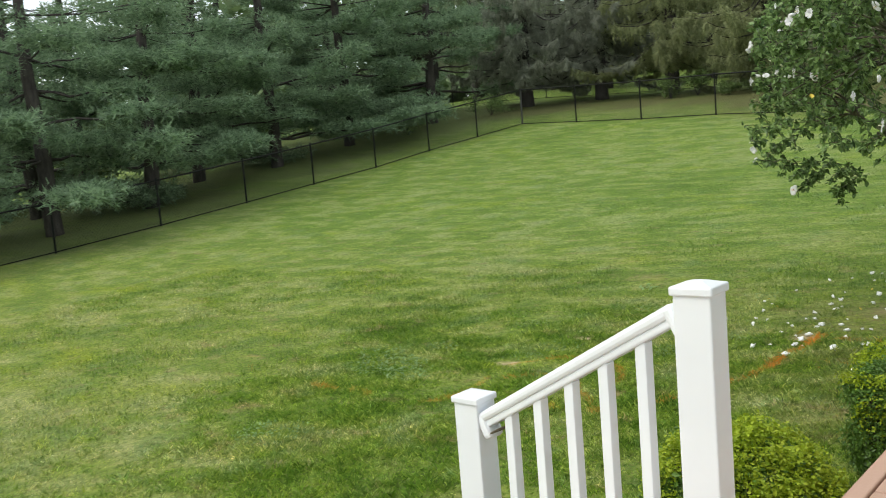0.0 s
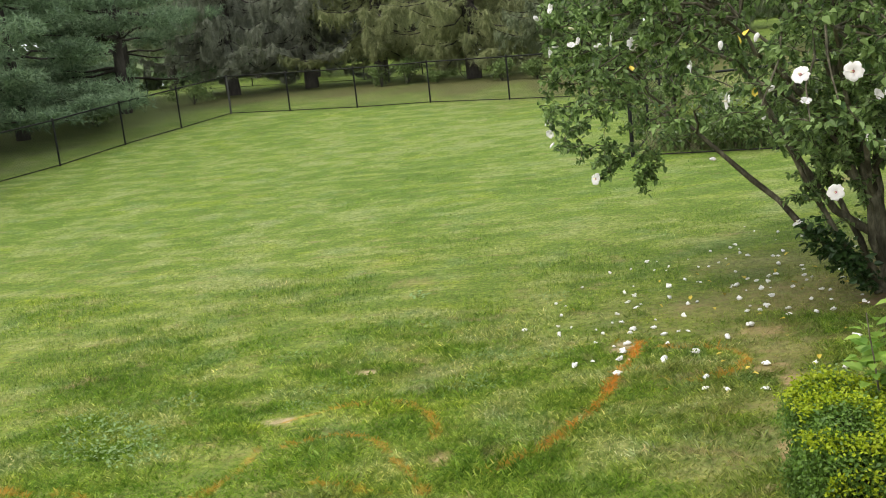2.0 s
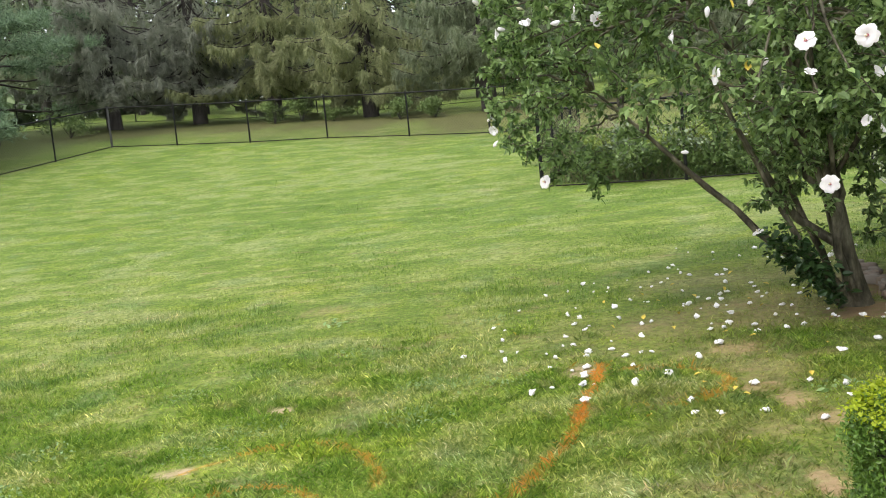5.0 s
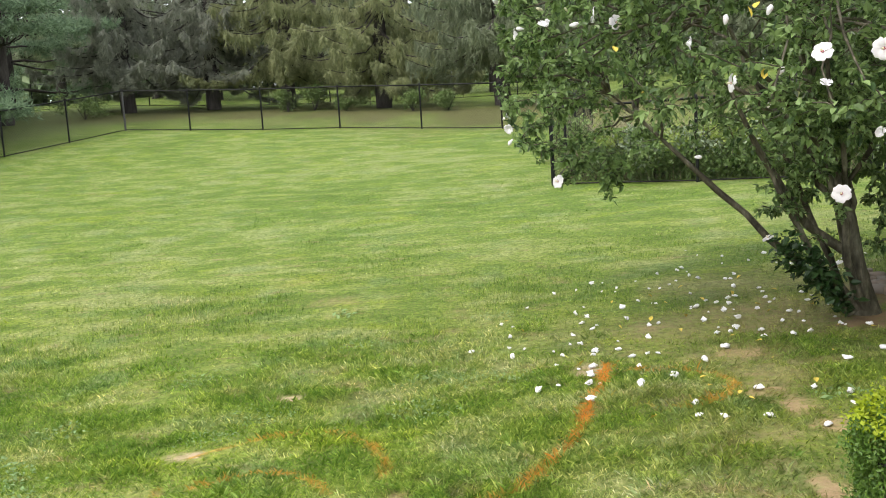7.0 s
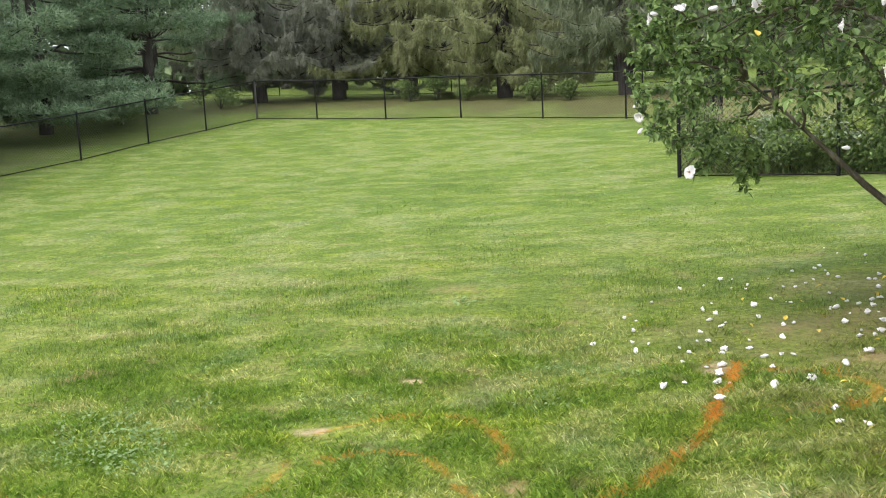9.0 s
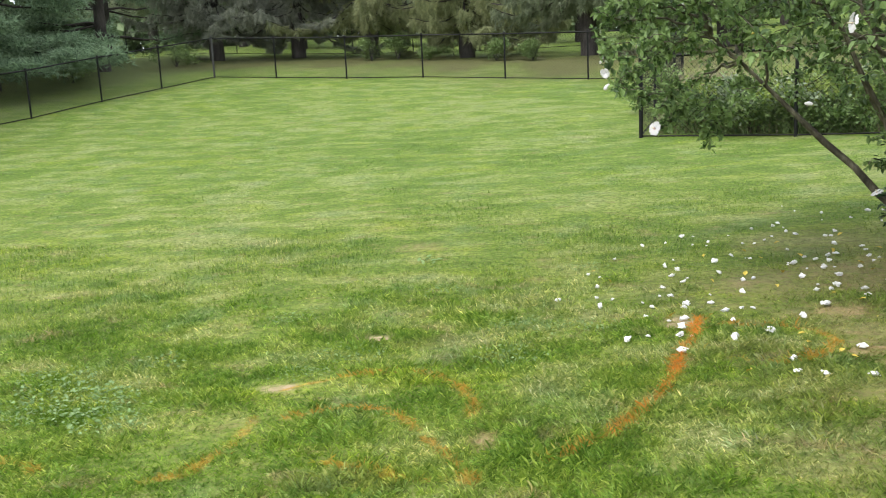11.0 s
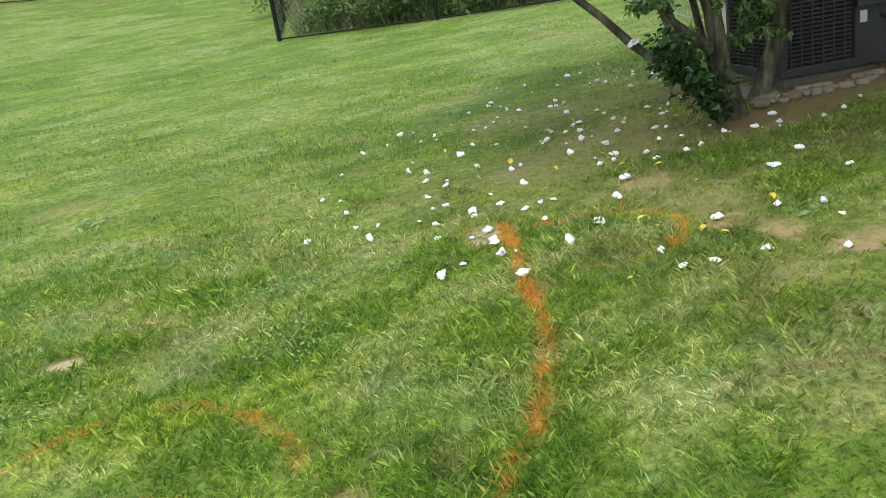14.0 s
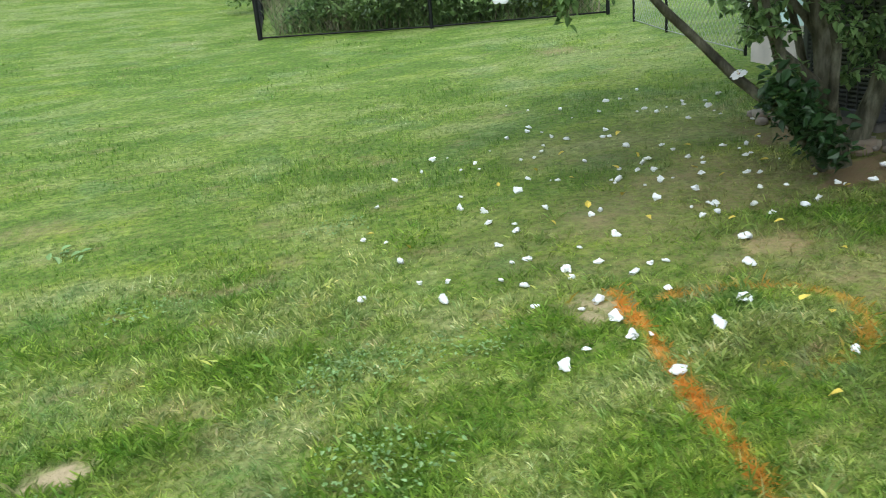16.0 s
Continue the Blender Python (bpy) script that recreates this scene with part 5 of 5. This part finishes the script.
def lobed_leaf():
    """A soft three-lobed leaf along +y, one unit long, folded at its midrib and drooping at the tip."""
    half = [(0.1, 0.04), (0.3, 0.2), (0.36, 0.4), (0.26, 0.5), (0.27, 0.68), (0.12, 0.88)]
    pts = [(0, 0)] + half + [(0, 1.05)] + [(-x, y) for x, y in half[::-1]]
    v = np.array([(x, y, 0.3 * abs(x) - 0.22 * y * y) for x, y in pts] + [(0, 0.5, -0.055)])
    n = len(pts)
    return v, np.array([(n, k, (k + 1) % n) for k in range(n)])


def build_young_plant():
    g = gz(2.05, 1.86)
    plant = thing("hibiscus_sapling", "young light-green leafy plant growing up behind the boxwood", "plant")
    lp, ld, size = [], [], []
    tips = ((2.03, 1.87, 0.8), (1.96, 1.85, 0.76), (1.8, 1.72, 0.74), (1.88, 1.8, 0.68), (2.05, 1.93, 0.7), (1.96, 1.76, 0.66), (1.9, 1.92, 0.62), (2.04, 1.8, 0.6), (1.86, 1.74, 0.58), (1.97, 1.86, 0.62))
    for tip in tips:
        tip = (tip[0] + 0.1, tip[1] + 0.01, tip[2])
        ln = bend((2.07 + 0.3 * (tip[0] - 2.07), 1.86 + 0.3 * (tip[1] - 1.86), g), tip, -0.02, 9, 0.005)
        part("stem", mesh_np("stem", *tube(ln, np.linspace(0.006, 0.002, 9), 5), True), HBARK, plant)
        for q in range(34):
            u = rng.uniform(0.35, 1.0)
            i = min(7, int(u * 8))
            a = q * 2.4 + rng.normal(0, 0.4)
            out = 0.012 + 0.05 * (1 - u) + rng.uniform(0, 0.03)
            d = np.array([math.cos(a), math.sin(a), rng.uniform(-0.35, 0.45)])
            lp.append(ln[i] + (ln[i + 1] - ln[i]) * (u * 8 - i) + d * out)
            ld.append(d)
            size.append(rng.uniform(0.045, 0.082) * (1.15 - 0.3 * u))
    lp, ld = np.array(lp), np.array(ld)
    ld /= np.linalg.norm(ld, axis=1, keepdims=True)
    xx = np.cross(ld, np.array([0, 0, 1.0]) + rng.normal(0, 0.3, ld.shape))
    xx /= np.linalg.norm(xx, axis=1, keepdims=True)
    v, f = scatter(*lobed_leaf(), np.stack([xx, ld, np.cross(xx, ld)], -1), lp, np.array(size))
    part("foliage", mesh_np("foliage", v, f), YOUNG, plant)


build_young_plant()


# ---- air conditioner and its stones ----
PAD = plain("dark_concrete", (0.16, 0.14, 0.12), 0.9, 0, 0.3, 8, 0.4)


def build_air_conditioner():
    w, h = 0.7, 0.71
    cx, cy = 3.37 + 0.35 * (E2.x + E1.x), 5.05 + 0.35 * (E2.y + E1.y)
    g = gz(cx, cy)
    pad = tagged(part("concrete_pad", boxed(0.62, 0.62, 0.1, Matrix.Translation((cx, cy, g - 0.016)) @ Matrix.Rotation(-0.1556, 4, "Z"), 0.012), PAD), "grey concrete pad under the air conditioner", "pad")
    z0 = g + 0.035
    m0 = Matrix.Translation((cx, cy, z0)) @ Matrix.Rotation(-0.1556, 4, "Z")
    ac = thing("air_conditioner", "dark grey outdoor air-conditioning unit with louvred sides on a pad", "air conditioner", at=m0)
    part("coil", boxed(w - 0.08, w - 0.08, h - 0.1, Matrix.Translation((0, 0, h / 2)), 0.01), ACDARK, ac)
    part("base_pan", boxed(w, w, 0.06, Matrix.Translation((0, 0, 0.03)), 0.01), ACMETAL, ac)
    lid = part("lid", boxed(w + 0.02, w + 0.02, 0.05, Matrix.Translation((0, 0, h - 0.025)), 0.02), ACMETAL, ac)
    ringv, ringf = tube([(0.27 * math.cos(a), 0.27 * math.sin(a), h + 0.004) for a in np.linspace(0, 2 * math.pi, 25)], 0.012, 6)
    part("fan_ring", mesh_np("fan_ring", ringv, ringf, True), ACDARK, lid)
    for r in (0.06, 0.11, 0.16, 0.21):
        v, f = tube([(r * math.cos(a), r * math.sin(a), h + 0.006) for a in np.linspace(0, 2 * math.pi, 21)], 0.004, 4)
        part("guard_ring", mesh_np("guard_ring", v, f), ACDARK, lid)
    for sx in (-1, 1):
        for sy in (-1, 1):
            part("corner_post", boxed(0.05, 0.05, h - 0.1, Matrix.Translation((sx * (w / 2 - 0.024), sy * (w / 2 - 0.024), h / 2)), 0.008), ACMETAL, ac)
    slat = boxed(w - 0.08, 0.012, 0.011, Matrix.Identity(4))
    me = bpy.data.meshes.new("louvre")
    slat.to_mesh(me)
    slat.free()
    shorter = boxed(w * 0.62, 0.012, 0.011, Matrix.Identity(4))
    me2 = bpy.data.meshes.new("louvre_short")
    shorter.to_mesh(me2)
    shorter.free()
    for k in range(24):
        z = 0.08 + k * 0.0258
        part("louvre", me2, ACMETAL, ac, m=pose(-0.1, -(w / 2 - 0.012), z))
        part("louvre", me, ACMETAL, ac, m=pose(-(w / 2 - 0.012), 0, z, 0, 0, 90))
        part("louvre", me, ACMETAL, ac, m=pose(0, w / 2 - 0.012, z))
    for k in range(7):
        part("grille_bar", boxed(0.008, 0.01, h - 0.12, Matrix.Translation((-w / 2 + 0.07 + k * 0.07, -(w / 2 - 0.006), h / 2))), ACMETAL, ac)
        part("grille_bar", boxed(0.01, 0.008, h - 0.12, Matrix.Translation((-(w / 2 - 0.006), -w / 2 + 0.09 + k * 0.087, h / 2))), ACMETAL, ac)
    box_ = part("control_box", boxed(0.21, 0.06, 0.3, Matrix.Translation((0.235, -(w / 2) - 0.0, h - 0.2)), 0.008), ACMETAL, ac)
    part("panel", boxed(0.2, 0.03, 0.36, Matrix.Translation((0.235, -(w / 2) + 0.02, 0.22)), 0.006), ACMETAL, ac)
    part("label_plate", boxed(0.085, 0.004, 0.14, Matrix.Translation((0.185, -(w / 2) - 0.032, h - 0.15))), LABEL, box_, "pale printed label")
    part("label_plate", boxed(0.075, 0.004, 0.05, Matrix.Translation((0.29, -(w / 2) - 0.032, h - 0.26))), LABEL, box_, "pale printed label")
    part("label_plate", boxed(0.045, 0.004, 0.07, Matrix.Translation((0.19, -(w / 2) + 0.003, 0.3))), LABEL, ac, "pale printed label")
    line = tube([(0.3, -0.33, 0.3), (0.38, -0.4, 0.26), (0.45, -0.4, 0.1), (0.5, -0.35, 0.05), (0.52, -0.1, 0.05)], 0.018, 8)
    part("refrigerant_line", mesh_np("refrigerant_line", *line, True), ACDARK, ac)
    for sx in (-1, 1):
        part("label_bars", boxed(0.05, 0.002, 0.006, Matrix.Translation((0.185, -(w / 2) - 0.0355, h - 0.15 + sx * 0.03))), ACMETAL, box_)


build_air_conditioner()


def stone_mesh(seed):
    bm = bmesh.new()
    bmesh.ops.create_icosphere(bm, subdivisions=2, radius=1.0)
    for v in bm.verts:
        n = noise.noise(v.co * 1.3 + Vector((seed * 7.1, 0, 0)))
        v.co = v.co * (1 + 0.35 * n)
        v.co.z = max(-0.5, min(0.55, v.co.z))
    me = bpy.data.meshes.new("stone")
    bm.to_mesh(me)
    bm.free()
    me.polygons.foreach_set("use_smooth", np.full(len(me.polygons), True))
    me.materials.append(STONE)
    return me


STONES = [stone_mesh(k) for k in range(5)]
row = []
for k in range(34):
    p = local(0.55 + 0.034 * k + rng.normal(0, 0.02), 4.4 + 0.07 * (k % 2) + rng.normal(0, 0.03), 0)
    row.append((p.translation.x, p.translation.y, rng.uniform(0.022, 0.054)))
for k in range(26):
    p = local(0.56 + 0.07 * (k % 2) + rng.normal(0, 0.03), 4.42 + 0.042 * k, 0)
    row.append((p.translation.x, p.translation.y, rng.uniform(0.036, 0.07)))
for k, (x, y, s) in enumerate(row):
    ob = part("stone", STONES[k % 5], STONE)
    ob.matrix_basis = Matrix.Translation((x, y, gz(x, y) + s * 0.25)) @ Matrix.Rotation(k * 1.7, 4, "Z") @ Matrix.Diagonal((s * 1.15, s * 0.85, s * 0.95, 1))
    tagged(ob, "rounded tan field stone edging the air-conditioner bed", "stone", "edging stones")


# ---- fallen blossoms and yellow leaves on the grass ----
def fallen_mesh(k):
    """A shut or crumpled blossom lying on its side, its rim torn and folded."""
    r = np.random.default_rng(40 + k)
    n, sides = 8, 9
    xs = np.linspace(-0.5, 0.5, n)
    flare = (0.2, 0.3, 0.16, 0.26, 0.22, 0.34)[k % 6]
    rad = np.interp(xs, [-0.5, -0.25, 0.1, 0.35, 0.5], [0.06, 0.22, 0.3, flare * 1.3, flare * 0.9]) * (1 + 0.1 * r.normal(0, 1, n))
    pts = np.stack([xs * 0.85, 0.1 * np.sin(xs * 4 + k), 0.2 + 0.03 * r.normal(0, 1, n)], -1)
    v, f = tube(pts, rad, sides)
    ang, along = np.tile(np.arange(sides), n), np.repeat(xs + 0.5, sides)
    fold = 1 + 0.3 * along * np.sin(ang * 2.8 + k) + 0.12 * r.normal(0, 1, len(v))
    mid = np.repeat(pts, sides, 0)
    v = mid + (v - mid) * fold[:, None]
    v[:, 0] += 0.1 * along * np.sin(ang * 1.9 + 2 * k)
    v[:, 2] = np.maximum(0.0, v[:, 2] * 0.8)
    rim = (n - 1) * sides
    f = np.concatenate([f, np.array([[rim + q, rim + (q + 1) % sides, rim + (q + 4) % sides, rim + (q + 3) % sides] for q in (0, 4)])])
    return mesh_np("fallen_blossom", v, f, k % 2 == 0)


FALLEN = [fallen_mesh(k) for k in range(6)]
for me in FALLEN:
    me.materials.append(WILTED)
DROPPED = [(1.26, 3.65), (0.84, 3.73), (1.06, 3.71), (1.01, 3.74), (0.96, 3.99), (1.02, 3.86), (1.05, 4.02), (1.08, 4.33), (1.06, 4.26), (1.22, 4.33), (1.29, 4.16), (1.38, 4.21),
           (1.44, 4.19), (1.3, 3.97), (0.88, 4.28), (0.84, 4.1), (0.83, 4.39), (0.97, 4.73), (0.94, 4.53), (0.65, 4.5), (0.58, 4.34), (0.55, 4.55), (0.3, 4.52), (0.48, 5.18),
           (0.55, 4.82), (0.56, 5.08), (1.24, 4.51), (1.44, 4.55), (1.12, 4.86), (1.38, 5.41), (0.88, 6.04), (1.21, 6.34), (1.27, 5.99), (1.79, 6.51), (1.84, 4.22), (2.0, 4.63),
           (1.48, 3.32), (1.46, 3.75), (1.67, 4.0), (0.73, 3.66), (0.99, 3.48), (0.66, 5.62), (1.07, 6.12), (1.73, 5.96)]
DROPPED2 = [(1.98, 4.66), (1.82, 4.22), (2.26, 4.37), (2.37, 4.4), (1.82, 3.46), (1.75, 3.08), (1.46, 3.14), (2.15, 3.18), (2.19, 3.32), (2.06, 3.41), (1.95, 2.92), (2.38, 3.83),
            (2.57, 3.6), (2.87, 4.43), (2.94, 4.58), (3.22, 4.36), (2.89, 6.43), (3.26, 6.36), (2.83, 7.01), (2.96, 7.02), (1.87, 5.24), (2.02, 5.11), (2.12, 4.51), (2.41, 4.65),
            (2.3, 4.69), (2.07, 4.87), (2.26, 5.81), (2.42, 5.29), (2.65, 5.42), (1.46, 3.77), (1.57, 3.11), (2.37, 3.86), (2.6, 3.95)]
more = []
while len(more) < 85:
    x, y = rng.normal(2.35, 0.75), rng.normal(5.35, 0.95)
    if 0.9 < x < 4.2 and 4.3 < y < 7.6 and off_things(np.array([x]), np.array([y]))[0] and math.hypot(x - 2.9, y - 4.87) > 0.25:
        more.append((x, y))


def lay(me, x, y, size, name, label, category, group, lift=0.012):
    ob = part(name, me, None)
    nrm = Vector((gz(x - 0.1, y) - gz(x + 0.1, y), gz(x, y - 0.1) - gz(x, y + 0.1), 0.2))
    ob.matrix_basis = Matrix.Translation((x, y, gz(x, y) + lift)) @ nrm.to_track_quat("Z", "Y").to_matrix().to_4x4() @ Matrix.Rotation(rng.uniform(0, 6.28), 4, "Z") @ Matrix.Rotation(rng.normal(0, 0.45), 4, "X") @ Matrix.Diagonal((size, size, size, 1))
    return tagged(ob, label, category, group)


for k, (x, y) in enumerate(DROPPED + DROPPED2 + more):
    s = rng.choice([rng.uniform(0.024, 0.036), rng.uniform(0.04, 0.06)], p=[0.3, 0.7]) if k else 0.076
    lay(FALLEN[k % 6], x, y, s * (rng.uniform(0.6, 0.95) if k >= 77 else 1), "fallen_blossom", "wilted white blossom lying on the grass", "flower", "fallen blossoms")
YM = mesh_np("fallen_leaf", *leaf_form())
YM.materials.append(YELLOW)
for x, y in ((1.93, 4.4), (1.56, 3.63), (1.58, 3.51), (1.27, 3.15), (1.28, 4.85), (1.65, 4.65), (1.67, 5.41), (1.95, 5.37), (2.54, 4.43), (1.72, 3.4), (1.72, 3.3), (2.1, 3.51), (2.61, 5.0), (0.5, 5.2), (0.62, 4.95), (1.3, 5.5), (2.2, 5.6), (2.4, 6.1), (1.75, 5.0), (2.05, 4.25), (2.3, 4.95), (1.5, 4.9), (2.25, 5.15), (1.9, 5.9), (2.7, 4.35), (2.85, 5.4), (1.6, 5.7), (2.5, 5.5), (2.0, 3.9), (2.35, 3.95)):
    lay(YM, x, y, rng.uniform(0.032, 0.052), "fallen_leaf", "yellow fallen leaf on the grass", "leaf", "fallen leaves", 0.03)


# ---- low broad-leaved weeds in the lawn ----
CLOVER = leaf_material("clover_leaf", (0.2, 0.36, 0.12), (0.38, 0.52, 0.22), 0.3, 0.5, 6)


def weed_patch(x, y, r, n, mat=None, size=0.014, label="patch of small blue-green clover in the lawn"):
    a, q = rng.uniform(0, 6.28, n), r * np.sqrt(rng.random(n))
    px, py = x + q * np.cos(a) * 1.3 + rng.normal(0, 0.05, n), y + q * np.sin(a) * 0.8 + rng.normal(0, 0.05, n)
    p = np.stack([px, py, ground_z(px, py) + rng.uniform(0.008, 0.034, n)], -1)
    v, f = scatter(*leaf_form(False), frames(rng.normal(0, 0.45, (n, 3)) + [0, 0, 1], rng.uniform(0, 6.28, n)), p, size * rng.uniform(0.6, 1.4, n))
    tagged(part("clover", mesh_np("clover", v, f), mat or CLOVER), label, "weed", "weed patches", kind="stuff")


for x, y, r, n in ((-0.88, 3.57, 0.11, 130), (-0.94, 3.29, 0.1, 110), (0.13, 3.46, 0.12, 150), (0.26, 3.98, 0.13, 150), (0.1, 3.55, 0.1, 110), (0.03, 4.0, 0.1, 100), (0.42, 5.47, 0.12, 110),
                   (0.55, 3.95, 0.09, 80), (-1.5, 4.3, 0.14, 120), (-0.5, 4.9, 0.12, 90), (2.17, 3.29, 0.06, 40), (-1.9, 3.5, 0.12, 90), (-2.1, 2.9, 0.3, 420), (-2.4, 3.2, 0.2, 200), (-1.7, 2.65, 0.15, 120), (-1.8, 1.3, 0.25, 260), (-0.75, 3.53, 0.14, 160)):
    weed_patch(x, y, r, n, None, 0.022 if x < -1.6 else 0.014)
for x, y in ((-0.85, 5.84), (2.17, 3.31)):
    weed_patch(x, y, 0.025, 12, CLOVER, 0.05, "broad-leaved light-green weed in the lawn")


# ---- from the plan's units to metres ----
for ob in scene.objects:
    if ob.parent is None and ob.type in ("MESH", "EMPTY"):
        ob.matrix_basis = Matrix.Scale(UNIT, 4) @ ob.matrix_basis
